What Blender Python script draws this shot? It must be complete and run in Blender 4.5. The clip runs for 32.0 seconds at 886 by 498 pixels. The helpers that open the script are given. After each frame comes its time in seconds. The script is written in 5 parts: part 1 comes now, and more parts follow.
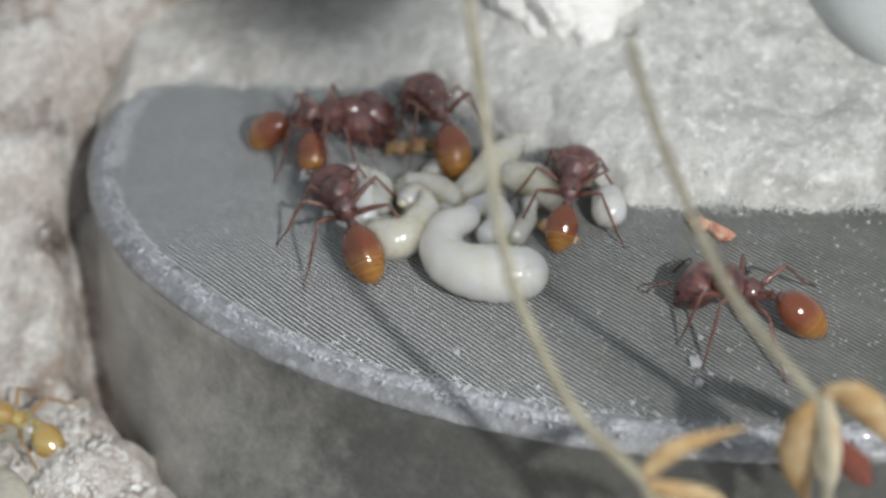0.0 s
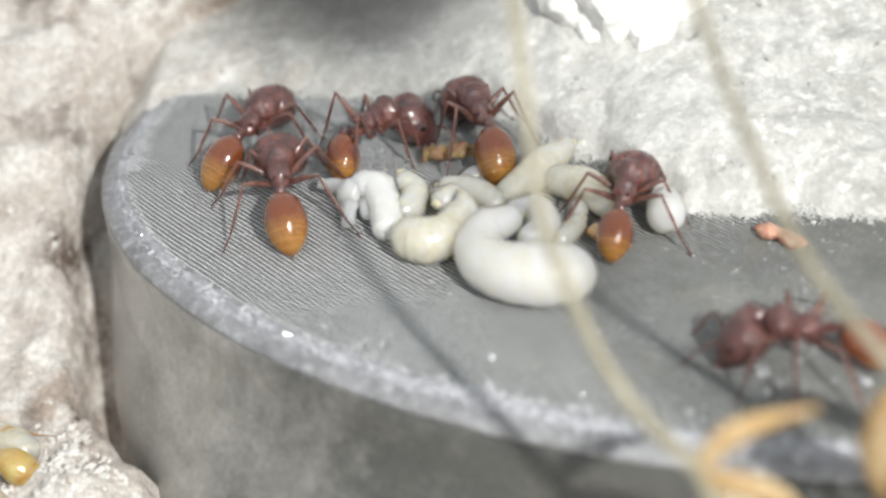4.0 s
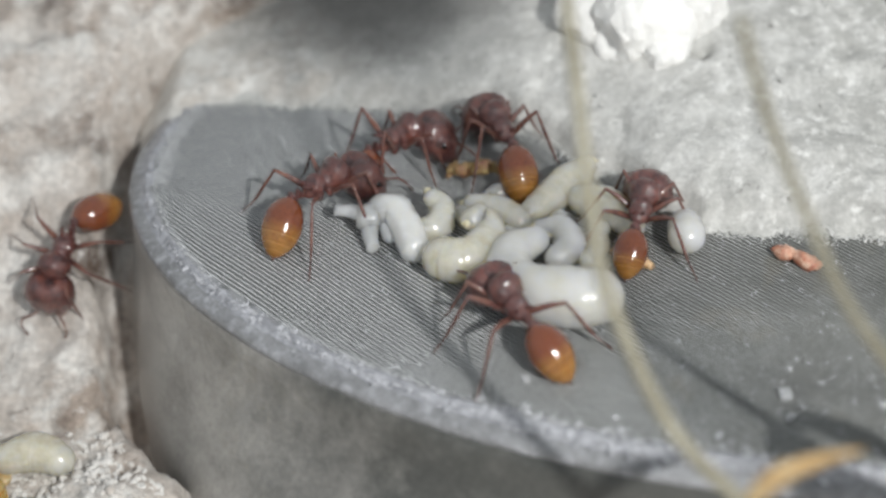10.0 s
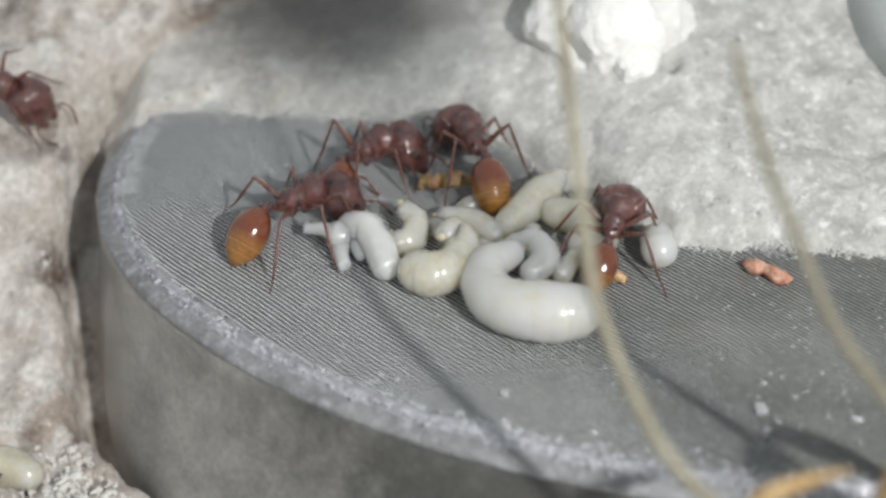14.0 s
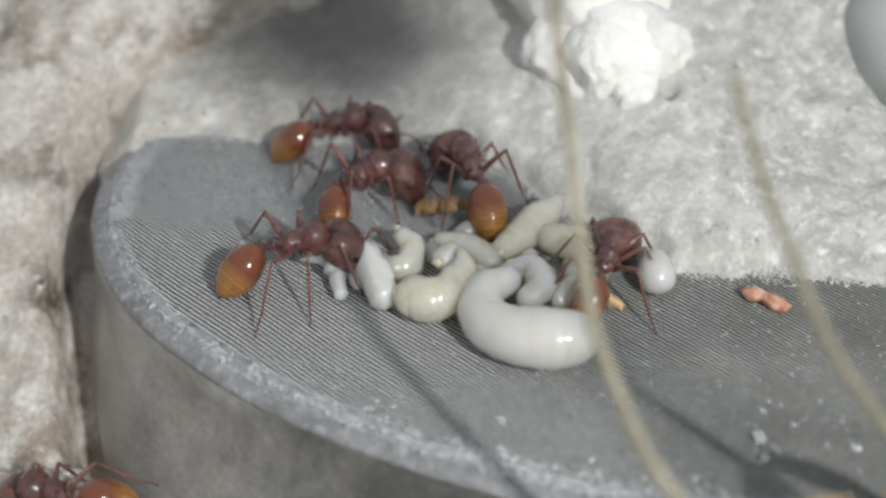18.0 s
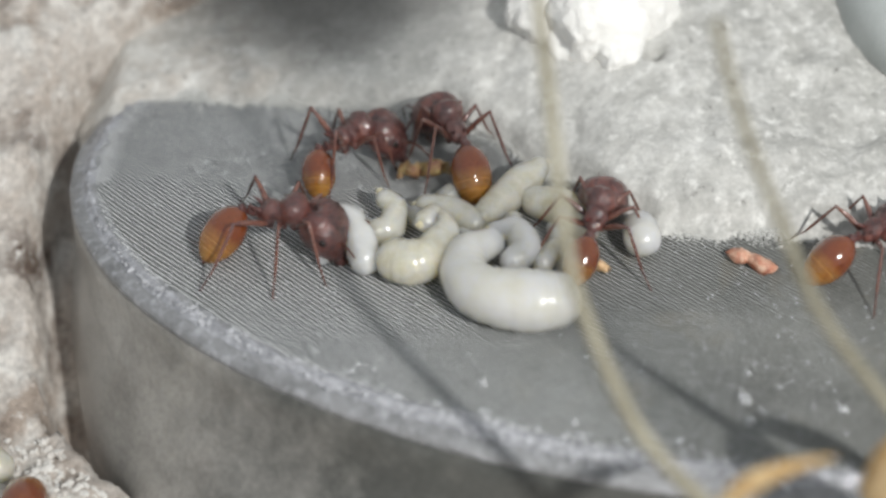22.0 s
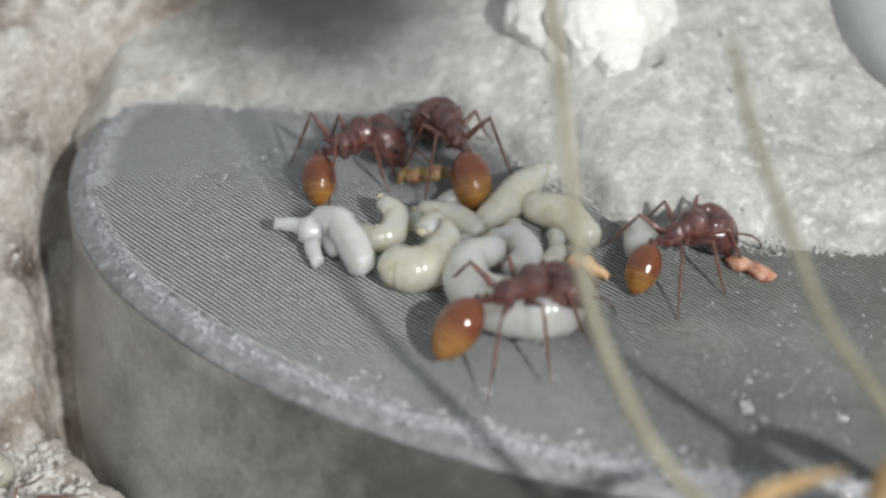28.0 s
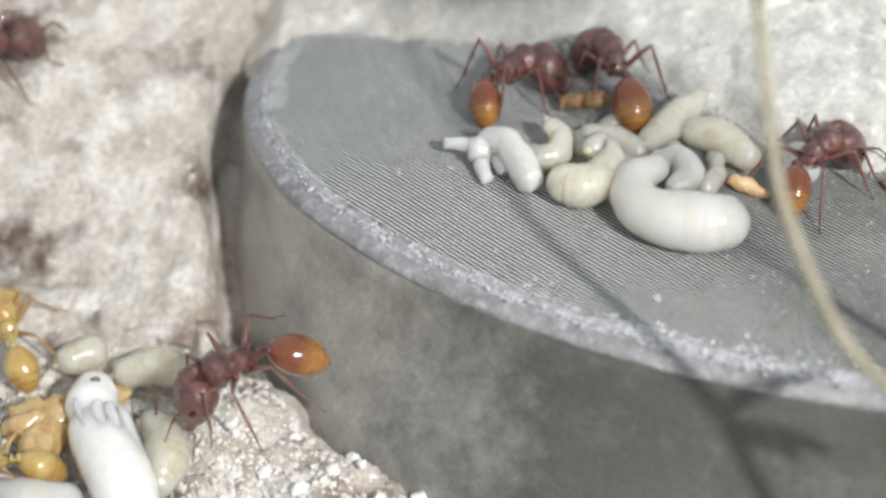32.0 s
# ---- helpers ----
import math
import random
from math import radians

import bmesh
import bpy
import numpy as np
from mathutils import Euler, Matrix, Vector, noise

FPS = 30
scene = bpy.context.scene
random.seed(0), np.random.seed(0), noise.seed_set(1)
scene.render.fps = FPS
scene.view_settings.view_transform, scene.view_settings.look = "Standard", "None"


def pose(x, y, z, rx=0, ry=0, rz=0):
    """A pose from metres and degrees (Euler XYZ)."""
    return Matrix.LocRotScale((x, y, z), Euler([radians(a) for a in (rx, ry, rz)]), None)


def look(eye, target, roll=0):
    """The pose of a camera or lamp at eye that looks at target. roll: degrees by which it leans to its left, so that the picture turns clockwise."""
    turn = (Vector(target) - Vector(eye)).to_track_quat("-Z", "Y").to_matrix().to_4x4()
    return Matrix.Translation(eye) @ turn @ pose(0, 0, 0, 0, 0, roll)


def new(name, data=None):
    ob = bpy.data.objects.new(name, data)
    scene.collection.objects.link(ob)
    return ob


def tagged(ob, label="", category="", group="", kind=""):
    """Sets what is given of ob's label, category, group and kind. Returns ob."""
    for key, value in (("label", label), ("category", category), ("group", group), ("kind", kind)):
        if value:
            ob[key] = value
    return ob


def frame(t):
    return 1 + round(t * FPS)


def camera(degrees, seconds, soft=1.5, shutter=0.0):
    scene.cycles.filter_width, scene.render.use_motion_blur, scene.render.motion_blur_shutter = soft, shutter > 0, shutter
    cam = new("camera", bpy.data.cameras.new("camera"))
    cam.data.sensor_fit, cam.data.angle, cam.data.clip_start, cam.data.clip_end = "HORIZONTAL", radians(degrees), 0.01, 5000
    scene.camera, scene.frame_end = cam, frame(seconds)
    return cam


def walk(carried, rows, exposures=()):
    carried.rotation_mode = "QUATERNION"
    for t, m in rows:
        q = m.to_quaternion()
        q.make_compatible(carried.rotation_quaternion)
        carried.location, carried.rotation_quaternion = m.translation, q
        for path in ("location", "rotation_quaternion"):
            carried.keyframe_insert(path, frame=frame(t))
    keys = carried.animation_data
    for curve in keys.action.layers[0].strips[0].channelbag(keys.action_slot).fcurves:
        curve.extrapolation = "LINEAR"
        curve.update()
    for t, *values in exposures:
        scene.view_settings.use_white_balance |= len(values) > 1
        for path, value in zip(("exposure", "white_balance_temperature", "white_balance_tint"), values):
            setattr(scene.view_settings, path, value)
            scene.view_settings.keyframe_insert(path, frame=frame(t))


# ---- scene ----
cam = camera(34.0, 32.0, soft=3.0)
cam.data.dof.use_dof = True
cam.data.dof.focus_distance = 0.0406
cam.data.dof.aperture_fstop = 46.0
MM = 0.001
PATH = [  # seconds, eye, aim, lean, in millimetres
    (0, (3.049, -32.693, 29.309), (0.895, -3.538, 2.007), -4.08),
    (0.5, (4.445, -31.525, 28.808), (0.468, -2.697, 1.365), -6.78),
    (1, (4.079, -31.182, 28.226), (0.157, -1.692, 1.487), -6.19),
    (1.5, (5.823, -29.352, 29.096), (-0.077, -0.631, 1.888), -9.76),
    (2, (3.719, -31.747, 26.700), (-0.615, -0.083, 2.645), -5.41),
    (2.5, (3.411, -32.512, 23.367), (-0.658, -0.053, 0.348), -4.42),
    (3, (3.525, -32.193, 23.219), (-0.414, -0.030, -0.232), -4.59),
    (3.5, (3.610, -32.088, 23.369), (-0.387, -0.221, -0.474), -4.83),
    (5.5, (2.755, -32.148, 24.767), (-0.272, -1.318, -0.539), -3.98),
    (6, (-0.472, -32.240, 25.534), (-0.942, -1.790, -0.400), -1.16),
    (6.5, (-1.128, -31.945, 26.445), (-1.175, -1.836, 0.112), -0.78),
    (7, (-0.503, -31.781, 26.207), (-1.396, -1.485, 0.104), -1.71),
    (7.5, (0.083, -31.800, 25.704), (-1.622, -1.205, -0.007), -2.46),
    (8, (0.260, -31.877, 25.654), (-1.592, -1.284, -0.048), -2.60),
    (8.5, (0.965, -31.697, 25.819), (-1.635, -1.184, 0.086), -3.49),
    (9, (0.740, -31.626, 26.374), (-1.498, -1.261, 0.433), -3.07),
    (9.5, (0.897, -31.818, 26.208), (-1.354, -1.224, 0.538), -2.95),
    (10, (1.360, -31.987, 26.084), (-1.063, -1.174, 0.692), -2.99),
    (10.5, (0.959, -31.951, 26.097), (-1.070, -1.120, 0.693), -2.52),
    (11, (0.124, -31.640, 25.965), (-0.652, -0.965, 0.304), -1.09),
    (11.5, (-0.744, -31.645, 26.694), (-0.566, -1.109, 0.858), 0.20),
    (12, (-0.471, -31.759, 26.332), (-0.547, -1.007, 0.753), -0.09),
    (12.5, (-0.243, -31.852, 26.263), (-0.501, -1.098, 0.686), -0.21),
    (13, (-0.136, -32.011, 26.246), (-0.479, -1.166, 0.781), -0.30),
    (13.5, (0.021, -32.001, 26.095), (-0.416, -1.174, 0.609), -0.36),
    (14, (-0.041, -31.662, 26.624), (-0.381, -0.955, 0.993), -0.36),
    (14.5, (0.131, -31.819, 26.605), (-0.168, -0.992, 1.118), -0.20),
    (16.5, (-0.957, -34.733, 28.493), (-0.370, -3.732, 3.223), 1.14),
    (17, (-1.223, -34.822, 27.649), (-0.196, -3.526, 2.760), 1.83),
    (17.5, (-0.087, -32.316, 27.130), (-0.329, -1.655, 1.442), 0.06),
    (18, (-0.041, -31.532, 26.458), (-0.293, -0.345, 1.411), -0.01),
    (18.5, (-0.085, -31.661, 26.170), (-0.281, -0.444, 1.160), 0.03),
    (19, (0.087, -31.746, 26.066), (-0.147, -0.571, 1.006), -0.06),
    (19.5, (0.284, -31.517, 25.940), (-0.109, -0.535, 0.642), -0.35),
    (20, (-0.017, -31.416, 25.976), (0.018, -0.419, 0.693), 0.12),
    (20.5, (0.134, -31.349, 25.980), (-0.099, -0.494, 0.525), -0.06),
    (21, (0.330, -31.401, 25.898), (0.042, -0.512, 0.486), -0.21),
    (21.5, (0.176, -31.497, 25.913), (0.065, -0.672, 0.421), 0.05),
    (22, (0.319, -31.421, 25.742), (0.191, -0.581, 0.269), -0.04),
    (22.5, (0.214, -31.329, 25.900), (0.334, -0.537, 0.368), 0.24),
    (23, (-0.043, -31.306, 26.008), (0.015, -0.548, 0.435), 0.17),
    (23.5, (-0.038, -31.393, 25.973), (0.153, -0.670, 0.360), 0.40),
    (24, (0.066, -31.387, 25.875), (0.272, -0.721, 0.194), 0.46),
    (24.5, (-0.093, -31.335, 25.917), (0.136, -0.643, 0.267), 0.45),
    (25, (-0.017, -31.319, 25.904), (0.207, -0.593, 0.295), 0.43),
    (25.5, (-0.342, -31.235, 26.141), (0.107, -0.610, 0.414), 0.78),
    (27.5, (-0.550, -31.469, 26.112), (0.169, -0.759, 0.491), 1.23),
    (28, (-0.587, -31.149, 26.273), (0.148, -0.571, 0.496), 1.21),
    (28.5, (-0.803, -31.160, 26.436), (0.130, -0.533, 0.724), 1.55),
    (29, (-0.835, -31.350, 26.361), (0.149, -0.556, 0.851), 1.63),
    (29.5, (-0.764, -31.515, 26.303), (0.185, -0.677, 0.845), 1.60),
    (30, (-0.855, -31.775, 26.323), (0.001, -0.956, 0.839), 1.57),
    (30.5, (-1.611, -32.204, 26.363), (-0.367, -1.524, 0.729), 2.16),
    (31, (-2.472, -32.582, 26.866), (-1.601, -2.115, 0.963), 1.93),
    (31.5, (-2.859, -33.484, 26.125), (-3.404, -2.898, 0.353), 0.43),
    (32, (-3.149, -33.858, 25.731), (-4.474, -3.450, -0.223), -0.42),
]
EXPOSURES = [(0, -0.48, 6350, 10), (1, -0.75, 6300, 10), (2, -0.45, 6400, 10), (2.6, 0.2, 6600, 10), (6, 0.05, 6350, 10), (7, -0.35, 6250, 10), (9, -0.33, 6350, 10), (14.5, -0.36, 6450, 10), (17, -0.42, 6450, 10), (21, -0.35, 6500, 10), (24, -0.27, 6500, 10), (25, -0.31, 6500, 10), (29, -0.42, 6500, 10), (30, -0.36, 6500, 10), (31, -0.3, 6500, 10), (32, 0.04, 6550, 10)]

walk(cam, [(t, look([v * MM for v in eye], [v * MM for v in aim], lean)) for t, eye, aim, lean in PATH], EXPOSURES)

# ---- light: the phone's torch beside the lens, and weak room light ----
world = bpy.data.worlds.new("room_light")
scene.world = world
world.use_nodes = True
world.node_tree.nodes["Background"].inputs["Color"].default_value = (0.92, 0.97, 1.0, 1)
world.node_tree.nodes["Background"].inputs["Strength"].default_value = 0.65
torch = new("torch_light", bpy.data.lights.new("torch_light", "AREA"))
torch.data.shape, torch.data.size = "DISK", 0.0032
torch.data.energy = 0.0655
torch.data.color = (1.0, 0.99, 0.96)
torch.matrix_world = look((0.0291, -0.0505, 0.0472), (0, 0, 0))

# ---- the plan, in millimetres (scaled to metres when a mesh is linked) ----
OVAL = (6.69, 1.84, 18.0, 10.65, -0.208)      # centre, half axes, turn of the grey disc; its top is z = 0
DEEP = -5.9                                   # floor at the foot of the disc


def ramp(x, xs, zs):
    """Smooth steps through a few heights."""
    if x <= xs[0]:
        return zs[0]
    for a, b, p, q in zip(xs, xs[1:], zs, zs[1:]):
        if x <= b:
            u = (x - a) / (b - a)
            return p + (q - p) * (u * u * (3 - 2 * u) * 0.5 + u * 0.5)
    return zs[-1]


def oval_radius(x, y, grow=0.0):
    cx, cy, a, b, th = OVAL
    dx, dy = x - cx, y - cy
    u, v = dx * math.cos(th) + dy * math.sin(th), dy * math.cos(th) - dx * math.sin(th)
    return math.hypot(u / (a + grow), v / (b + grow))


def ground_height(x, y):
    """The chalky floor: low in front, climbing behind the left of the disc."""
    z = ramp(y, (-9, -4.2, -3.4, -0.4, 5, 8, 14, 30), (-5.3, -5.15, -4.9, -4.1, 0.1, 1.8, 4.5, 8.0))
    z += 1.15 * math.exp(-((x + 10.1) / 1.9) ** 2 - ((y + 6.0) / 1.5) ** 2)
    if x > -9.4:
        z = z + (min(z, -5.3) - z) * min(1.0, max(0.0, (x + 9.4) / 2.6)) * (1 if y < 4 else max(0.0, 1 - (y - 4) / 3)) * (1 if y > -3.5 else 0.6)
    return z


def stone_edge(x):
    """Where the pale stone's foot lies on the disc."""
    return ramp(x, (-11.5, -10.4, -8.2, -6.5, -3.3, -0.6, 1.3, 3.6, 6.3, 12.5, 30), (6.2, 6.6, 7.2, 7.0, 6.7, 6.5, 5.2, 2.9, 0.3, 0.0, -1.0))


def stone_height(x, y):
    d = y - stone_edge(x)
    return ramp(d, (-1.2, 0.0, 0.7, 2.5, 6, 12, 30), (-3.0, 0.0, 0.9, 1.5, 2.4, 4.5, 8.0))


# ---- materials ----
def material(name, base, rough=0.6, metal=0.0, stains=(), grain=0.0, grain_size=0.1, bump=0.0, bump_size=0.2,
             sss=0.0, sss_radius=(1, 0.8, 0.6), sss_depth=1.0, coat=0.0, trans=0.0, ior=1.45, own=0.0, spec=0.5, tip=None, side_tones=(), under=(), uneven=(), coat_rough=0.06, shadow_patches=()):
    """A surface in real-world millimetres. stains: (colour, size, cover, softness) each laid over the base."""
    m = bpy.data.materials.new(name)
    m.use_nodes = True
    t = m.node_tree
    n, link = t.nodes, t.links.new
    b = n["Principled BSDF"]
    co = n.new("ShaderNodeTexCoord").outputs["Object"]

    def field(size, detail=5, rough_=0.6, seed=0.0):
        mp = n.new("ShaderNodeMapping")
        mp.inputs["Location"].default_value = (seed, seed * 0.7, -seed)
        link(co, mp.inputs["Vector"])
        f = n.new("ShaderNodeTexNoise")
        f.inputs["Scale"].default_value = 1.0 / (size * MM)
        f.inputs["Detail"].default_value, f.inputs["Roughness"].default_value = detail, rough_
        link(mp.outputs[0], f.inputs["Vector"])
        return f.outputs["Fac"]

    def over(below, colour, fac):
        x = n.new("ShaderNodeMix")
        x.data_type = "RGBA"
        link(fac, x.inputs["Factor"])
        if isinstance(below, tuple):
            x.inputs[6].default_value = (*below, 1)
        else:
            link(below, x.inputs[6])
        x.inputs[7].default_value = (*colour, 1)
        return x.outputs[2]

    out = tuple(base)
    def tone_over(out, side_tone):
        """A second tone that comes in along x, with a ragged border."""
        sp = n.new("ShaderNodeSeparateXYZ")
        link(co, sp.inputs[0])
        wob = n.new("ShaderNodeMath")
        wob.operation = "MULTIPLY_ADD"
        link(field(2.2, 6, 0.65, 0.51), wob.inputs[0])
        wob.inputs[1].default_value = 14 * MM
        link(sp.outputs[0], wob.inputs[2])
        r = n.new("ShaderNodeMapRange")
        r.inputs["From Min"].default_value, r.inputs["From Max"].default_value = (side_tone[1] + 7) * MM, (side_tone[2] + 7) * MM
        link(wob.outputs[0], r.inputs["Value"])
        return over(out, side_tone[0], r.outputs[0])

    for side_tone in under:
        out = tone_over(out, side_tone)
    for k, (colour, size, cover, softness) in enumerate(stains):
        r = n.new("ShaderNodeMapRange")
        r.inputs["From Min"].default_value = 0.5 + (0.5 - cover) * 0.6 - softness * 0.5
        r.inputs["From Max"].default_value = 0.5 + (0.5 - cover) * 0.6 + softness * 0.5
        link(field(size, seed=0.013 * (k + 1)), r.inputs["Value"])
        out = over(out, colour, r.outputs[0])
    for side_tone in side_tones:
        out = tone_over(out, side_tone)
    for colour, px, py, wide, deep in shadow_patches:
        # a cast shadow painted into the colour, with a ragged border
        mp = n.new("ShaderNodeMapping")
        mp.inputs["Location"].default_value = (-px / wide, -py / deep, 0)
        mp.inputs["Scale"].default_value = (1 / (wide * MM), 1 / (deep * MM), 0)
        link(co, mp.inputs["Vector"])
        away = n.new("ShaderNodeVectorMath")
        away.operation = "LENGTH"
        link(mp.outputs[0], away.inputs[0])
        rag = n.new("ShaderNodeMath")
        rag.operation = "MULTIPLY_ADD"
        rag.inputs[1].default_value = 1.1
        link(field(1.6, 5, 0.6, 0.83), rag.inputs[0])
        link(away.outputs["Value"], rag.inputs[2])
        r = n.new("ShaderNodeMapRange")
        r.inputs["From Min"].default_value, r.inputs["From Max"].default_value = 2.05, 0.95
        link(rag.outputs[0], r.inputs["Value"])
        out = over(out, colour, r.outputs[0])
    if tip:
        # the shell is darker near the waist joint
        sp = n.new("ShaderNodeSeparateXYZ")
        link(co, sp.inputs[0])
        r = n.new("ShaderNodeMapRange")
        r.inputs["From Min"].default_value, r.inputs["From Max"].default_value = -1.12 * MM, -0.72 * MM
        link(sp.outputs[0], r.inputs["Value"])
        out = over(out, tip, r.outputs[0])
    if grain:
        g = n.new("ShaderNodeHueSaturation")
        v = n.new("ShaderNodeMapRange")
        v.inputs["To Min"].default_value, v.inputs["To Max"].default_value = 1 - grain, 1 + grain
        v.inputs["From Min"].default_value, v.inputs["From Max"].default_value = 0.25, 0.75
        link(field(grain_size, 6, 0.7, 0.2), v.inputs["Value"])
        link(v.outputs[0], g.inputs["Value"])
        if isinstance(out, tuple):
            g.inputs["Color"].default_value = (*out, 1)
        else:
            link(out, g.inputs["Color"])
        out = g.outputs[0]
    if own:
        g = n.new("ShaderNodeHueSaturation")
        v = n.new("ShaderNodeMapRange")
        v.inputs["To Min"].default_value, v.inputs["To Max"].default_value = 1 - own, 1 + own
        link(n.new("ShaderNodeObjectInfo").outputs["Random"], v.inputs["Value"])
        link(v.outputs[0], g.inputs["Value"])
        if isinstance(out, tuple):
            g.inputs["Color"].default_value = (*out, 1)
        else:
            link(out, g.inputs["Color"])
        out = g.outputs[0]
    if isinstance(out, tuple):
        b.inputs["Base Color"].default_value = (*out, 1)
    else:
        link(out, b.inputs["Base Color"])
    b.inputs["Roughness"].default_value, b.inputs["Metallic"].default_value = rough, metal
    b.inputs["IOR"].default_value, b.inputs["Specular IOR Level"].default_value = ior, spec
    if sss:
        b.inputs["Subsurface Weight"].default_value = sss
        b.inputs["Subsurface Radius"].default_value = sss_radius
        b.inputs["Subsurface Scale"].default_value = MM * sss_depth
    if coat:
        b.inputs["Coat Weight"].default_value, b.inputs["Coat Roughness"].default_value = coat, coat_rough
    if uneven:
        # gentle unevenness of the wet or waxy outer skin, which breaks up its highlights
        w = n.new("ShaderNodeBump")
        w.inputs["Strength"].default_value, w.inputs["Distance"].default_value = uneven[0], uneven[1] * 0.5 * MM
        link(field(uneven[1], 0, 0.5, 0.61), w.inputs["Height"])
        link(w.outputs[0], b.inputs["Coat Normal"])
    if trans:
        b.inputs["Transmission Weight"].default_value = trans
    if bump:
        u = n.new("ShaderNodeBump")
        u.inputs["Strength"].default_value, u.inputs["Distance"].default_value = bump, bump_size * 0.5 * MM
        link(field(bump_size, 6, 0.65, 0.37), u.inputs["Height"])
        link(u.outputs[0], b.inputs["Normal"])
    return m


CHALK = material("chalky_ground", (0.57, 0.525, 0.48), 0.95, stains=(((0.39, 0.325, 0.275), 3.0, 0.42, 0.2), ((0.72, 0.695, 0.655), 1.4, 0.40, 0.22), ((0.13, 0.095, 0.075), 2.6, 0.31, 0.16), ((0.74, 0.715, 0.68), 0.45, 0.25, 0.13), ((0.20, 0.16, 0.13), 0.5, 0.14, 0.1)), grain=0.35, grain_size=0.22, bump=1.0, bump_size=0.35)
# the dark patch paints the shadow that falls on this stone
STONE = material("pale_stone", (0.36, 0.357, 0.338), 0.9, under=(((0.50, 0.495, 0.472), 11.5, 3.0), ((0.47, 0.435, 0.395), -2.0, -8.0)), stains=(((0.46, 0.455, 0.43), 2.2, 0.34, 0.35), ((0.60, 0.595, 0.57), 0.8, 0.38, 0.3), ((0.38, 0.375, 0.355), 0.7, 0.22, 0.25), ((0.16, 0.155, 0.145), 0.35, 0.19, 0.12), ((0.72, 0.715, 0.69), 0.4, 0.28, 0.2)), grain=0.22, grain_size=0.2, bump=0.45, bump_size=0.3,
                 shadow_patches=(((0.19, 0.185, 0.175), -3.6, 11.4, 4.0, 3.2),))
WHITE_LUMP = material("white_crumb", (0.86, 0.85, 0.82), 0.9, grain=0.08, grain_size=0.2, bump=0.8, bump_size=0.3, own=0.08)
CRUMB = material("chalk_crumb", (0.68, 0.66, 0.625), 0.95, stains=(((0.52, 0.47, 0.42), 0.8, 0.35, 0.2), ((0.76, 0.75, 0.72), 0.5, 0.3, 0.2)), grain=0.2, grain_size=0.1, bump=0.5, bump_size=0.1)
GREEN_STONE = material("smooth_grey_stone", (0.43, 0.46, 0.45), 0.7, stains=(((0.45, 0.47, 0.46), 2.0, 0.5, 0.3),), grain=0.1, bump=0.3)
RIDGED = material("ridged_grey_top", (0.118, 0.122, 0.114), 0.4, stains=(((0.19, 0.193, 0.18), 2.6, 0.42, 0.3), ((0.112, 0.113, 0.103), 3.5, 0.36, 0.25), ((0.16, 0.145, 0.11), 1.4, 0.24, 0.2), ((0.36, 0.365, 0.38), 0.35, 0.12, 0.1)), grain=0.35, grain_size=0.12, bump=0.4, bump_size=0.06, side_tones=(((0.178, 0.188, 0.188), 2.0, -13.0),))
# glints along the crests are painted in as pale tones
CREST = material("glint_ridge_crest", (0.142, 0.147, 0.138), 0.3, stains=(((0.26, 0.263, 0.25), 0.5, 0.34, 0.25), ((0.128, 0.131, 0.122), 1.8, 0.42, 0.25), ((0.17, 0.155, 0.12), 1.4, 0.22, 0.2), ((0.50, 0.51, 0.53), 0.2, 0.15, 0.08)), grain=0.4, grain_size=0.1, side_tones=(((0.68, 0.688, 0.685), 7.0, -8.0),))
GROOVE = material("dark_groove", (0.104, 0.107, 0.098), 0.6, stains=(((0.13, 0.132, 0.122), 1.5, 0.45, 0.3), ((0.15, 0.135, 0.10), 1.0, 0.2, 0.2)), grain=0.3, grain_size=0.15, side_tones=(((0.055, 0.057, 0.055), 4.0, -7.0),))
RIM = material("bluish_rim", (0.225, 0.230, 0.236), 0.42, stains=(((0.18, 0.184, 0.19), 0.6, 0.42, 0.3), ((0.30, 0.307, 0.325), 0.45, 0.32, 0.25), ((0.46, 0.47, 0.50), 0.12, 0.15, 0.1)), grain=0.25, grain_size=0.08, bump=0.6, bump_size=0.07, under=(((0.30, 0.305, 0.312), -3.0, -12.0),))
RIM_EDGE = material("crusted_edge", (0.31, 0.315, 0.335), 0.45, stains=(((0.21, 0.214, 0.228), 0.5, 0.38, 0.25), ((0.47, 0.475, 0.51), 0.28, 0.36, 0.2), ((0.66, 0.665, 0.70), 0.12, 0.18, 0.1)), grain=0.25, grain_size=0.08, bump=0.7, bump_size=0.1, coat=0.4)
LEDGE = material("grey_ledge", (0.245, 0.248, 0.255), 0.4, stains=(((0.17, 0.172, 0.176), 0.7, 0.40, 0.25), ((0.38, 0.385, 0.405), 0.35, 0.34, 0.2), ((0.56, 0.565, 0.59), 0.15, 0.16, 0.1)), grain=0.3, grain_size=0.08, bump=0.7, bump_size=0.12, coat=0.3)
CRUST = material("mineral_crust", (0.52, 0.525, 0.55), 0.35, grain=0.25, grain_size=0.1, bump=0.6, bump_size=0.08, coat=0.5)
SIDE = material("clouded_grey_side", (0.071, 0.073, 0.067), 0.3, stains=(((0.112, 0.106, 0.096), 3.2, 0.36, 0.4), ((0.062, 0.064, 0.060), 2.4, 0.44, 0.4), ((0.125, 0.123, 0.115), 0.9, 0.20, 0.3), ((0.36, 0.355, 0.34), 0.20, 0.06, 0.05)), grain=0.22, grain_size=0.2, coat=0.3, bump=0.25, bump_size=0.25, side_tones=(((0.35, 0.336, 0.312), -8.8, -16.2),))
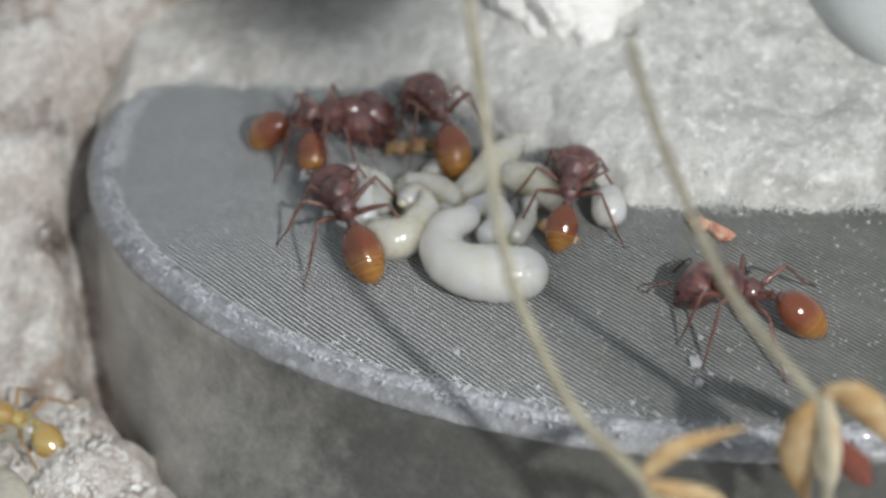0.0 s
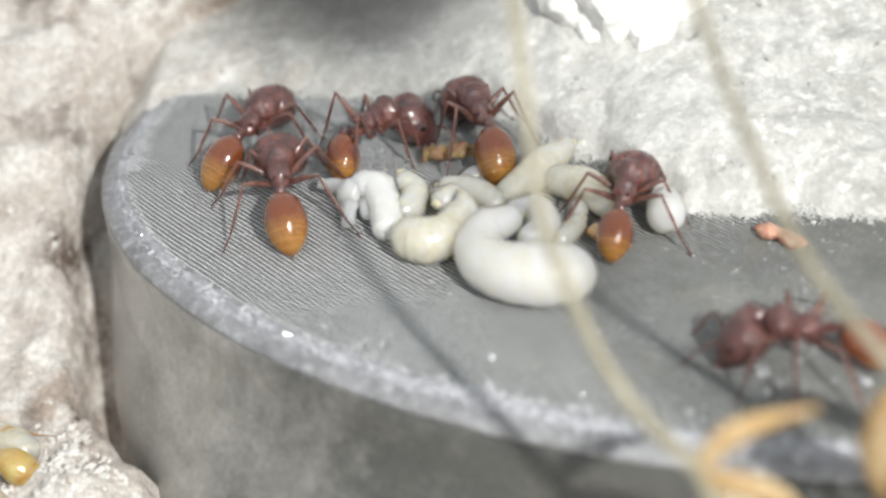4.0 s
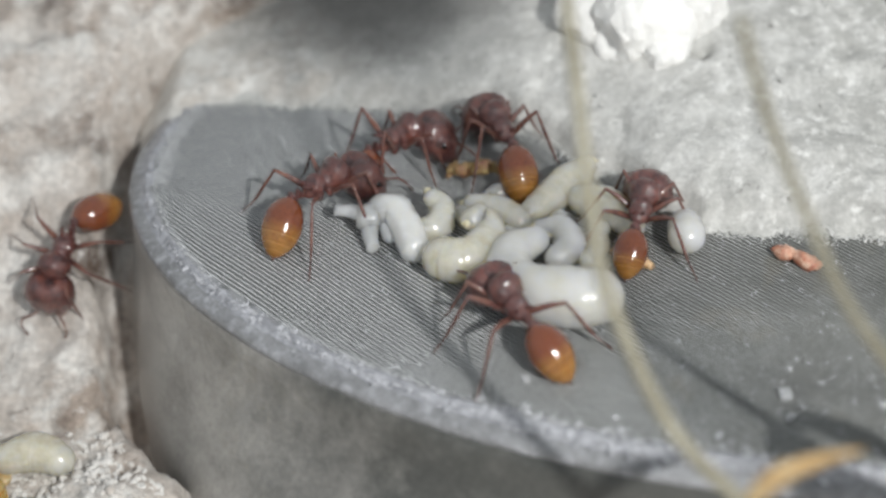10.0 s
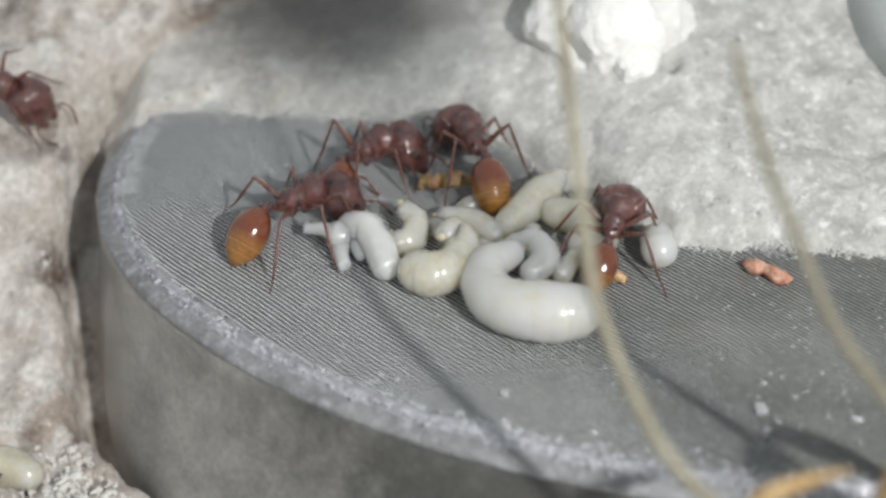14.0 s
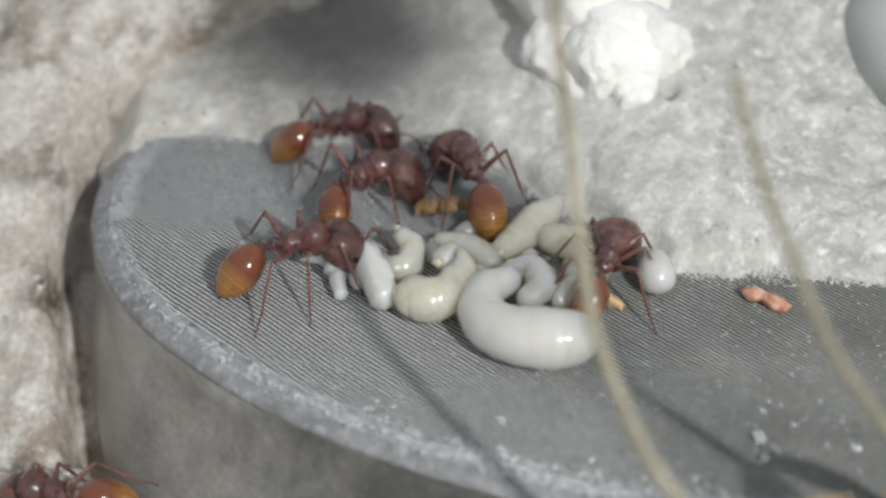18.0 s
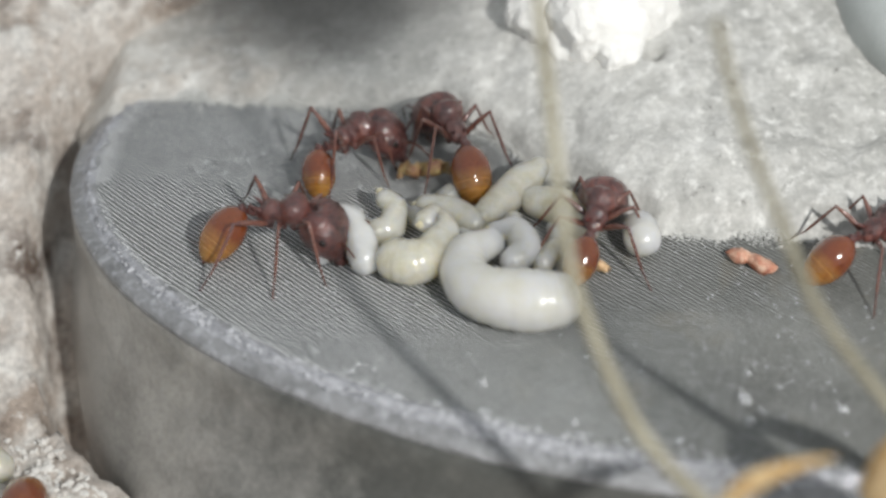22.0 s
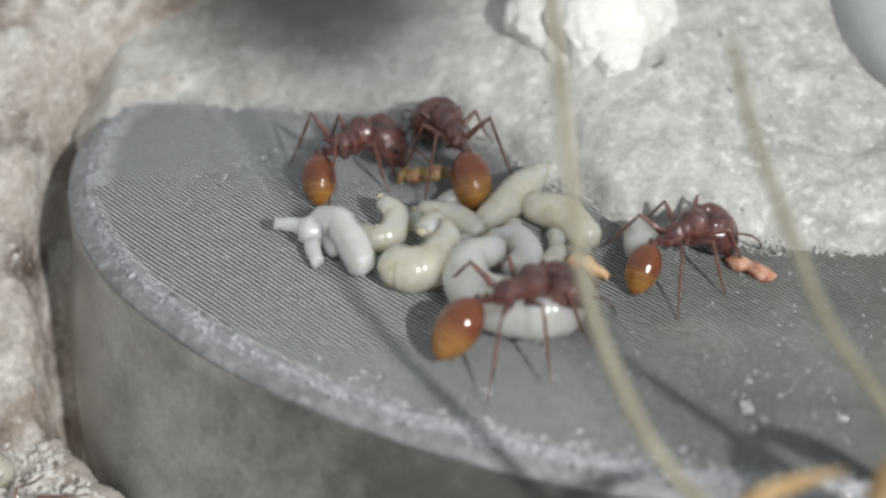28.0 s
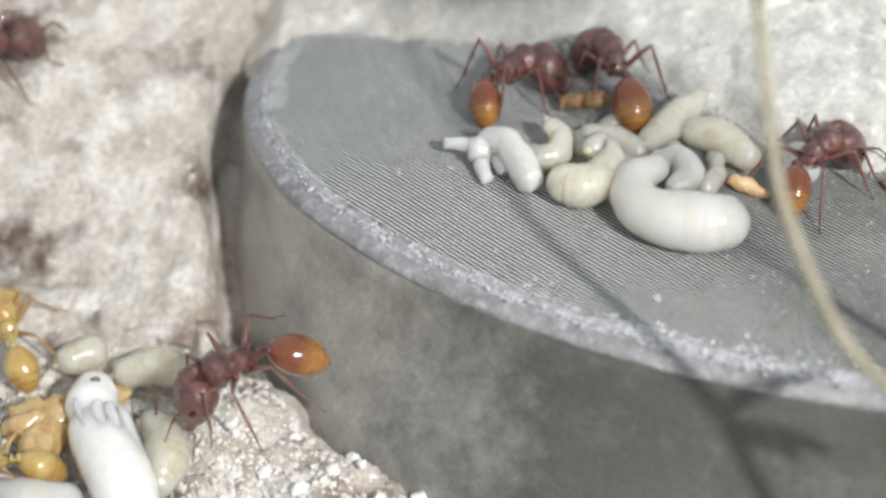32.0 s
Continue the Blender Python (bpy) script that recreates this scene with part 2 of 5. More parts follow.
REDBROWN = material("red_brown_shell", (0.092, 0.031, 0.027), 0.34, stains=(((0.17, 0.058, 0.044), 0.45, 0.42, 0.2), ((0.045, 0.017, 0.017), 0.25, 0.40, 0.15)), grain=0.5, grain_size=0.06, bump=1.0, bump_size=0.09, coat=1.0, coat_rough=0.13, uneven=(0.9, 0.12), spec=0.5, sss=0.1, sss_radius=(1, 0.3, 0.15))
AMBER = material("amber_gaster", (0.30, 0.138, 0.028), 0.13, stains=(((0.20, 0.075, 0.016), 0.45, 0.42, 0.3), ((0.35, 0.175, 0.04), 0.6, 0.3, 0.3)), grain=0.25, grain_size=0.08, sss=0.35, sss_radius=(1, 0.45, 0.12), coat=1.0, coat_rough=0.15, uneven=(0.16, 0.4), tip=(0.155, 0.042, 0.014))
GASTER_BAND = material("gaster_band", (0.34, 0.165, 0.042), 0.2, coat=0.8, sss=0.2, grain=0.25, grain_size=0.1)
LEG = material("thin_red_leg", (0.135, 0.056, 0.044), 0.24, stains=(((0.20, 0.088, 0.06), 0.5, 0.4, 0.3), ((0.06, 0.024, 0.024), 0.35, 0.35, 0.2)), grain=0.25, grain_size=0.1, coat=1.0, coat_rough=0.12, uneven=(0.2, 0.25), bump=0.5, bump_size=0.12)
YELLOW = material("callow_yellow_shell", (0.60, 0.42, 0.13), 0.16, stains=(((0.46, 0.25, 0.08), 0.5, 0.42, 0.3), ((0.70, 0.58, 0.26), 0.6, 0.35, 0.3)), grain=0.1, sss=0.5, sss_radius=(1, 0.6, 0.2), coat=1.0, coat_rough=0.06, trans=0.3)
YELLOW_LEG = material("callow_leg", (0.36, 0.22, 0.10), 0.3, grain=0.15)
EYE_SPOT = material("grey_eye_spot", (0.16, 0.15, 0.15), 0.5, coat=0.6, grain=0.2)
EYE = material("black_eye", (0.01, 0.008, 0.008), 0.15)
GRUB = material("larva_skin", (0.71, 0.70, 0.645), 0.4, stains=(((0.67, 0.65, 0.55), 0.5, 0.42, 0.4), ((0.76, 0.76, 0.785), 0.8, 0.35, 0.4)), sss=1.0, sss_radius=(1.0, 0.95, 0.8), sss_depth=2.0, coat=1.0, trans=0.3, ior=1.3, bump=0.08, bump_size=0.2, uneven=(0.14, 0.6), coat_rough=0.24)
CLEAR_GRUB = material("translucent_larva", (0.88, 0.825, 0.675), 0.26, stains=(((0.66, 0.61, 0.46), 0.4, 0.42, 0.3), ((0.78, 0.77, 0.71), 0.4, 0.34, 0.3)), sss=1.0, sss_radius=(1.0, 0.92, 0.7), sss_depth=1.4, coat=1.0, trans=0.44, ior=1.22, bump=0.1, bump_size=0.25, uneven=(0.2, 0.5), coat_rough=0.22)
WHITE_PUPA = material("white_pupa_skin", (0.88, 0.875, 0.86), 0.3, trans=0.12, ior=1.3, uneven=(0.2, 0.4), coat_rough=0.22, sss=1.0, sss_radius=(1.0, 0.95, 0.85), coat=1.0, sss_depth=0.9, grain=0.04, stains=(((0.78, 0.775, 0.74), 0.4, 0.4, 0.4), ((0.89, 0.89, 0.88), 0.4, 0.3, 0.3)))
FRESH_PUPA = material("fresh_pupa_skin", (0.80, 0.795, 0.76), 0.3, trans=0.28, ior=1.3, uneven=(0.2, 0.4), coat_rough=0.22, sss=1.0, sss_radius=(1.0, 0.95, 0.85), coat=1.0, sss_depth=0.9, grain=0.04, stains=(((0.78, 0.775, 0.74), 0.4, 0.4, 0.4), ((0.89, 0.89, 0.88), 0.4, 0.3, 0.3)))
PUPA = material("pupa_skin", (0.66, 0.655, 0.625), 0.28, trans=0.38, ior=1.28, uneven=(0.2, 0.4), coat_rough=0.22, sss=1.0, sss_radius=(1.0, 0.95, 0.85), coat=1.0, sss_depth=0.9, grain=0.04, stains=(((0.56, 0.555, 0.52), 0.4, 0.4, 0.4), ((0.72, 0.72, 0.70), 0.4, 0.3, 0.3)))
MOUTH = material("larva_head", (0.56, 0.50, 0.33), 0.3, sss=0.3, coat=0.6, grain=0.2)
POWDER = material("pale_powder", (0.50, 0.50, 0.48), 0.95, grain=0.2, grain_size=0.1)
FOOD = material("food_scrap", (0.30, 0.19, 0.075), 0.35, stains=(((0.20, 0.085, 0.05), 0.35, 0.42, 0.2), ((0.50, 0.38, 0.17), 0.3, 0.35, 0.2)), grain=0.25, grain_size=0.1, bump=0.9, bump_size=0.15, sss=0.4, coat=0.7)
STRAW = material("dry_straw", (0.28, 0.262, 0.198), 0.6, stains=(((0.20, 0.182, 0.125), 1.2, 0.42, 0.3), ((0.40, 0.38, 0.30), 0.8, 0.3, 0.3)), grain=0.25, grain_size=0.2, bump=0.5, bump_size=0.15, sss=0.1)
HUSK = material("golden_husk", (0.38, 0.245, 0.105), 0.5, stains=(((0.52, 0.41, 0.25), 0.8, 0.42, 0.3), ((0.25, 0.14, 0.055), 0.7, 0.3, 0.3)), grain=0.2, grain_size=0.15, bump=0.6, bump_size=0.15, sss=0.15)
PALE_HUSK = material("pale_husk", (0.70, 0.62, 0.47), 0.55, stains=(((0.45, 0.31, 0.15), 0.9, 0.36, 0.3),), grain=0.15, grain_size=0.2, bump=0.5, bump_size=0.15, sss=0.25)
SEED = material("red_seed", (0.20, 0.055, 0.035), 0.4, grain=0.2, grain_size=0.15, bump=0.4)
RED_BIT = material("red_fragment", (0.46, 0.16, 0.09), 0.45, stains=(((0.66, 0.46, 0.34), 0.35, 0.45, 0.25), ((0.30, 0.10, 0.07), 0.3, 0.3, 0.2)), bump=0.8, bump_size=0.15, grain=0.2)
TAN_BIT = material("tan_fragment", (0.70, 0.42, 0.22), 0.45, stains=(((0.82, 0.62, 0.42), 0.4, 0.4, 0.3),), grain=0.2, sss=0.3)
BROOD_HUSK = material("amber_husk", (0.60, 0.40, 0.17), 0.3, stains=(((0.72, 0.54, 0.30), 0.5, 0.4, 0.3), ((0.46, 0.26, 0.09), 0.4, 0.3, 0.3)), grain=0.15, sss=0.5, coat=0.8, coat_rough=0.2, trans=0.2)
GLASSY = material("salt_grain", (0.80, 0.81, 0.82), 0.12, coat=0.5, grain=0.1, own=0.15, trans=0.55, ior=1.4)


# ---- building ----
def linked(name, bm, mat, parent=None, smooth=True, label=""):
    """One mesh object out of a bmesh in millimetres."""
    for v in bm.verts:
        v.co *= MM
    bmesh.ops.recalc_face_normals(bm, faces=bm.faces)
    me = bpy.data.meshes.new(name)
    bm.to_mesh(me)
    bm.free()
    if smooth:
        me.polygons.foreach_set("use_smooth", [True] * len(me.polygons))
    me.materials.append(mat)
    ob = new(name, me)
    if parent:
        ob.parent = parent
    if label:
        ob["label"] = label
    return ob


def part(name, bm, mat, parent, label=""):
    return linked(name, bm, mat, parent, True, label)


def base(name, x, y, z, rz=0, label="", category="", group=""):
    """An empty at a thing's base."""
    ob = new(name)
    ob.empty_display_size = 0.001
    ob.matrix_basis = pose(x * MM, y * MM, z * MM, 0, 0, rz)
    return tagged(ob, label, category, group)


def blob(bm, centre, half, turn=(0, 0, 0), seg=20, rings=14, lumps=0.0, lump_size=0.5, shape=None, seed=0):
    """An ovoid; shape(u, v) alters its section along x (u from -1 to 1)."""
    m = pose(*centre, *turn)
    made = bmesh.ops.create_uvsphere(bm, u_segments=seg, v_segments=rings, radius=1.0, matrix=Matrix.Rotation(radians(90), 4, "Y"))["verts"]
    for v in made:
        p = v.co.copy()
        k = shape(p.x) if shape else 1.0
        q = Vector((p.x * half[0], p.y * half[1] * k, p.z * half[2] * k))
        if lumps:
            d = noise.noise(q / lump_size + Vector((seed, seed * 1.7, 3)))
            q *= 1 + lumps * d
        v.co = m @ q
    return made


def tube(bm, pts, radii, seg=8, smooth=3, cap=True):
    """A round tapered rod along a smoothed line."""
    pts, radii = [Vector(p) for p in pts], list(radii)
    if smooth > 1:
        fine, fr = [], []
        for i in range(len(pts) - 1):
            p0, p1, p2, p3 = pts[max(i - 1, 0)], pts[i], pts[i + 1], pts[min(i + 2, len(pts) - 1)]
            for k in range(smooth):
                u = k / smooth
                fine.append(0.5 * (2 * p1 + (p2 - p0) * u + (2 * p0 - 5 * p1 + 4 * p2 - p3) * u * u + (3 * p1 - p0 - 3 * p2 + p3) * u ** 3))
                fr.append(radii[i] + (radii[i + 1] - radii[i]) * u)
        pts, radii = fine + [pts[-1]], fr + [radii[-1]]
    rings, up = [], Vector((0.13, 0.2, 1))
    for i, p in enumerate(pts):
        d = (pts[min(i + 1, len(pts) - 1)] - pts[max(i - 1, 0)]).normalized()
        a = d.cross(up)
        a = a.normalized() if a.length > 1e-4 else Vector((1, 0, 0))
        c = d.cross(a)
        up = -c
        rings.append([bm.verts.new(p + radii[i] * (a * math.cos(6.28319 * k / seg) + c * math.sin(6.28319 * k / seg))) for k in range(seg)])
    for r, s in zip(rings, rings[1:]):
        for k in range(seg):
            bm.faces.new((r[k], r[(k + 1) % seg], s[(k + 1) % seg], s[k]))
    if cap:
        bm.faces.new(rings[0][::-1])
        bm.faces.new(rings[-1])
    return rings


def loft(bm, stations, seg=20, smooth=4, square=1.0, lumps=0.0, lump_size=0.3, seed=0):
    """A closed smooth body along x; stations: x, z, half width, half height."""
    fine = []
    for i in range(len(stations) - 1):
        q = [stations[max(i - 1, 0)], stations[i], stations[i + 1], stations[min(i + 2, len(stations) - 1)]]
        for k in range(smooth):
            u = k / smooth
            fine.append([0.5 * (2 * b + (c - a) * u + (2 * a - 5 * b + 4 * c - d) * u * u + (3 * b - a - 3 * c + d) * u ** 3) for a, b, c, d in zip(*q)])
    fine.append(list(stations[-1]))
    rings = []
    for x, z, w, h in fine:
        ring = []
        for k in range(seg):
            a = 6.28319 * k / seg
            cy, cz = math.cos(a), math.sin(a)
            cy, cz = math.copysign(abs(cy) ** square, cy), math.copysign(abs(cz) ** square, cz)
            v = Vector((x, max(0.004, w) * cy, z + max(0.004, h) * cz))
            if lumps:
                g = 1 + lumps * noise.noise(v / lump_size + Vector((seed, seed * 1.7, 3)))
                v = Vector((x, v.y * g, z + (v.z - z) * g))
            ring.append(bm.verts.new(v))
        rings.append(ring)
    for r, q in zip(rings, rings[1:]):
        for k in range(seg):
            bm.faces.new((r[k], r[(k + 1) % seg], q[(k + 1) % seg], q[k]))
    bm.faces.new(rings[0][::-1])
    bm.faces.new(rings[-1])
    return rings


def scatter(name, spots, mat, parent=None, rough=0.25, seed=1):
    """Many small rough grains in one mesh; spots: x, y, z, radius, stretch, flatness."""
    tmp = bmesh.new()
    bmesh.ops.create_icosphere(tmp, subdivisions=1, radius=1.0)
    ball = np.array([v.co[:] for v in tmp.verts])
    tri = np.array([[v.index for v in f.verts] for f in tmp.faces])
    tmp.free()
    rng = np.random.default_rng(seed)
    sp = np.array(spots, float)
    n = len(sp)
    pts = ball[None] * (1 + rough * rng.uniform(-1, 1, (n, len(ball), 1)))
    pts = pts * sp[:, None, 3:4] * np.stack([sp[:, 4], np.ones(n), sp[:, 5]], -1)[:, None]
    ang = rng.uniform(0, 6.28, n)
    tilt = rng.uniform(-0.6, 0.6, n)
    y, z = pts[..., 1] * np.cos(tilt)[:, None] - pts[..., 2] * np.sin(tilt)[:, None], pts[..., 1] * np.sin(tilt)[:, None] + pts[..., 2] * np.cos(tilt)[:, None]
    x = pts[..., 0]
    pts = np.stack([x * np.cos(ang)[:, None] - y * np.sin(ang)[:, None], x * np.sin(ang)[:, None] + y * np.cos(ang)[:, None], z], -1) + sp[:, None, :3]
    faces = (tri[None] + (np.arange(n) * len(ball))[:, None, None]).reshape(-1, 3)
    me = bpy.data.meshes.new(name)
    me.from_pydata((pts.reshape(-1, 3) * MM).tolist(), [], faces.tolist())
    me.materials.append(mat)
    ob = new(name, me)
    ob["kind"] = "stuff"
    if parent:
        ob.parent = parent
    return ob


def sheet(xs, ys, height):
    """A grid of heights."""
    bm = bmesh.new()
    rows = [[bm.verts.new((x, y, height(x, y))) for x in xs] for y in ys]
    for a, b in zip(rows, rows[1:]):
        for k in range(len(xs) - 1):
            bm.faces.new((a[k], a[k + 1], b[k + 1], b[k]))
    return bm


def graded(lo, hi, step, far):
    """Even steps from lo to hi, growing ones out to far on both sides."""
    mid = [lo + i * step for i in range(int((hi - lo) / step) + 1)]
    out, s, x = [], step, mid[-1]
    while x < far:
        s *= 1.35
        x += s
        out.append(x)
    back, s, x = [], step, lo
    while x > -far:
        s *= 1.35
        x -= s
        back.append(x)
    return back[::-1] + mid + out


# ---- the ground, the pale stone and the grey disc ----
def rugged(x, y, fine=1.0, seed=0.0):
    p = Vector((x, y, seed))
    return 0.55 * noise.fractal(p * 0.28, 1.0, 2.0, 3) + 0.16 * fine * noise.fractal(p * 1.1, 0.9, 2.0, 3) + 0.07 * fine * noise.noise(p * 4.3)


def flank_grow(z, x, y):
    """How far the disc's flank has flared at a height."""
    steep = ramp(y, (-5.0, -2.5, 1.5), (1.0, 0.6, 0.3)) if x < 0 else 1.0
    return steep * ramp(-z, (0.4, 0.6, 1.6, 2.8, 4.2, 5.4, 6.2, 9.5), (-0.1, 0.05, 0.3, 0.9, 1.8, 2.6, 3.0, 3.2))


def ground_top(x, y):
    z = ground_height(x, y) + rugged(x, y, 1.5)
    gap = 1.45 if y > -2.5 else max(0.1, 1.45 + (y + 2.5) * 0.75)
    r = oval_radius(x, y, flank_grow(z, x, y) + gap)
    return z if r > 1 else max(DEEP - 0.3, z - (1 - r) * 30) if gap < 0.2 else z - min(3.6, (1 - r) * 260)


ground = tagged(linked("ground", sheet(graded(-26, 18, 0.22, 6000), graded(-16, 22, 0.22, 6000), ground_top), CHALK),
                "rough chalky beige and brown mottled ground", "ground", kind="structure")


def grainy(x, y):
    p = Vector((x, y, 7.0))
    return 0.26 * noise.fractal(p * 0.3, 1.0, 2.0, 2) + 0.09 * noise.fractal(p * 1.2, 0.8, 2.0, 3) + 0.07 * noise.noise(p * 2.9)


def stone_top(x, y):
    y += 0.40 * noise.noise(Vector((x * 0.7, 0, 2))) + 0.2 * noise.noise(Vector((x * 2.3, y, 5)))
    z = stone_height(x, y) + grainy(x, y) * min(1.0, max(0.15, (y - stone_edge(x)) / 2.0 + 0.4))
    # shallow dip shaped to deepen the painted shadow
    z -= 0.7 * math.exp(-(((x + 3.7) / 3.0) ** 2 + ((y - 11.6) / 2.2) ** 2))
    z -= 0.9 * math.exp(-((x - 6.55) ** 2 + (y - 6.3) ** 2) / 0.07)
    side = ramp(x, (-13.0, -11.4, -10.2, 40), (-5.0, -1.2, 0.0, 0.0))
    return z * ramp(x, (-10, -3, 40), (0.45, 1.0, 1.0)) + side


def trimmed(bm, low):
    """Without the part that lies hidden below."""
    bmesh.ops.delete(bm, geom=[v for v in bm.verts if v.co.z < low], context="VERTS")
    return bm


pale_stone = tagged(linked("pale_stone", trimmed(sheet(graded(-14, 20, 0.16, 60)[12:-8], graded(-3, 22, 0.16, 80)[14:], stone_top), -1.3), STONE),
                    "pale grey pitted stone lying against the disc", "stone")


def white_crumb(x, y, z, r, seed):
    bm = bmesh.new()
    blob(bm, (0, 0, 0), (r * 1.4, r * 1.15, r), (seed * 40, 0, seed * 70), 48, 34, 0.2, r * 0.8, seed=seed)
    for v in bm.verts:
        v.co *= 1 + 0.07 * noise.noise(v.co * 4 / r) + 0.035 * noise.noise(v.co * 11 / r)
    ob = linked("white_crumb", bm, WHITE_LUMP)
    ob.matrix_basis = pose(x * MM, y * MM, z * MM)
    return tagged(ob, "bright white porous mineral crumb on the stone", "mineral crumb", "white crumbs on the stone")


def oval_point(k, grow, z):
    cx, cy, a, b, th = OVAL
    u, v = (a + grow) * math.cos(k), (b + grow) * math.sin(k)
    return Vector((cx + u * math.cos(th) - v * math.sin(th), cy + u * math.sin(th) + v * math.cos(th), z))


def grey_disc():
    thing = base("grey_disc", OVAL[0], OVAL[1], DEEP, 0, "oval grey disc with a finely ridged top and crusted rim", "disc")
    shift = Matrix.Translation((-OVAL[0], -OVAL[1], -DEEP))
    # flank, flaring towards its foot
    bm = bmesh.new()
    n = 240
    rings = []
    for grow, z in ((-0.9, -0.25), (-0.10, -0.42), (0, -0.6), (0, -1.1), (0, -1.6), (0, -2.2), (0, -2.8), (0, -3.5), (0, -4.2), (0, -4.8), (0, -5.4), (0, -6.1), (0, -9.3)):
        rings.append([bm.verts.new(oval_point(6.283185 * k / n, (grow or flank_grow(z, *oval_point(6.283185 * k / n, 0, z).xy)) + 0.05 * noise.noise(Vector((k * 0.11, z, 0))), z)) for k in range(n)])
    for a, b in zip(rings, rings[1:]):
        for k in range(n):
            bm.faces.new((a[k], a[(k + 1) % n], b[(k + 1) % n], b[k]))
    bm.faces.new(rings[-1])
    bm.transform(shift)
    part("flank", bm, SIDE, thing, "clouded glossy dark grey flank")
    # rim band, rough at its outer edge
    bm = bmesh.new()
    n = 520
    rings = []
    for grow, z, rough in ((-1.34, -0.06, 0.02), (-1.22, -0.01, 0.05), (-1.05, 0.02, 0.07), (-0.88, 0.03, 0.09), (-0.74, 0.06, 0.13), (-0.62, 0.05, 0.13), (-0.52, -0.05, 0.09), (-0.40, -0.12, 0.05), (-0.25, -0.17, 0.04), (-0.12, -0.22, 0.04), (-0.03, -0.30, 0.05), (0.03, -0.42, 0.05), (-0.06, -0.56, 0.04)):
        ring = []
        for k in range(n):
            p = oval_point(6.283185 * k / n, grow + (0.28 * noise.noise(Vector((k * 0.09, 0, 4))) - 0.1 + (0.5 if 3.4 < 6.283185 * k / n < 5.7 else 0.0)) * max(0.0, min(1.0, -grow - 0.5)), z)
            d = noise.fractal(p * 2.4, 0.7, 2.0, 5)
            ring.append(bm.verts.new(p + Vector((0, 0, rough * d)) + 0.7 * rough * noise.noise(p * 3.1) * (p - Vector((OVAL[0], OVAL[1], z))).normalized()))
        rings.append(ring)
    for i, (a, b) in enumerate(zip(rings, rings[1:])):
        for k in range(n):
            f = bm.faces.new((a[k], b[k], b[(k + 1) % n], a[(k + 1) % n]))
            f.material_index = 2 if i >= 7 else 1 if 3 + (noise.noise(Vector((k * 0.13, i * 0.7, 2))) > 0.1) <= i <= 6 else 0
    bm.transform(shift)
    band = part("rim", bm, RIM, thing, "bluish grey weathered rim")
    band.data.materials.append(RIM_EDGE)
    band.data.materials.append(LEDGE)
    # ridged field: parallel ridges, crest glints painted as pale tone, dark grooves, cut off at the rim
    bm = bmesh.new()
    turn = radians(-42)
    ex, ey = Vector((math.cos(turn), math.sin(turn), 0)), Vector((-math.sin(turn), math.cos(turn), 0))
    a, b, th = OVAL[2] - 0.8, OVAL[3] - 0.8, OVAL[4] - turn
    c, s = math.cos(th), math.sin(th)
    pitch, lines, kinds = 0.130, [], []
    for i in range(-150, 150):
        for off, level in ((0.0, -1), (0.042, -1), (0.068, 1), (0.104, 1)):
            w = i * pitch + off
            A = (c / a) ** 2 + (s / b) ** 2
            B = 2 * w * (c * s / a ** 2 - s * c / b ** 2)
            gap = B * B - 4 * A * ((w * s / a) ** 2 + (w * c / b) ** 2 - 1)
            if gap <= 0:
                continue
            lo, hi = (-B - math.sqrt(gap)) / (2 * A), (-B + math.sqrt(gap)) / (2 * A)
            row = []
            for k in range(49):
                u = lo + (hi - lo) * k / 48
                worn = 0.5 + 0.9 * noise.noise(Vector((u * 0.3, w * 0.3, 5)))
                fade = 1 - 0.35 * max(0.0, min(1.0, (u + 5) / 10))
                z = level * 0.050 * max(0.45, min(1.0, 0.62 + worn * 0.5)) * fade + 0.02 * noise.noise(Vector((u * 0.5, w * 0.5, 0)))
                row.append(bm.verts.new(Vector((OVAL[0], OVAL[1], z)) + ex * u + ey * (w + 0.03 * math.sin(u * 0.9 + i * 0.06) + 0.012 * noise.noise(Vector((u * 2, i, 0))))))
            lines.append(row)
            kinds.append(off)
    for r, q, off in zip(lines, lines[1:], kinds):
        for k in range(48):
            f = bm.faces.new((r[k], r[k + 1], q[k + 1], q[k]))
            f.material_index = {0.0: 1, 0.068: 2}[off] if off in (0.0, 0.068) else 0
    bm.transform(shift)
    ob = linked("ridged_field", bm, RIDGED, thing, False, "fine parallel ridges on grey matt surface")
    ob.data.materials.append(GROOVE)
    ob.data.materials.append(CREST)
    # white mineral crust along the front of the rim
    rnd = random.Random(5)
    spots = []
    for _ in range(3200):
        k = rnd.triangular(3.45, 5.7, 4.5)
        if noise.noise(Vector((k * 9, 0, 3))) < rnd.uniform(-0.6, 0.2):
            continue
        p = oval_point(k, min(-0.15, -0.62 + rnd.gauss(0, 0.12 + 0.12 * max(0.0, min(1.0, (k - 4.2) / 0.6)))), 0.03) - Vector((OVAL[0], OVAL[1], DEEP))
        spots.append((p.x, p.y, p.z, min(0.06, 0.006 + abs(rnd.gauss(0, 0.020))), rnd.uniform(0.8, 2.6), rnd.uniform(0.3, 0.7)))
    ob = scatter("crust", spots, CRUST, thing, 0.55, 3)
    ob["label"] = "white sparkling mineral crust"
    return thing


grey_disc()


# ---- insects ----
def bristles(bm, spots, rnd, size=0.11):
    """Fine hairs standing off a shell; spots: place, outward way."""
    for p, way in spots:
        tube(bm, [p, p + size * rnd.uniform(0.6, 1.2) * way.normalized()], [0.007, 0.002], 3, 1)


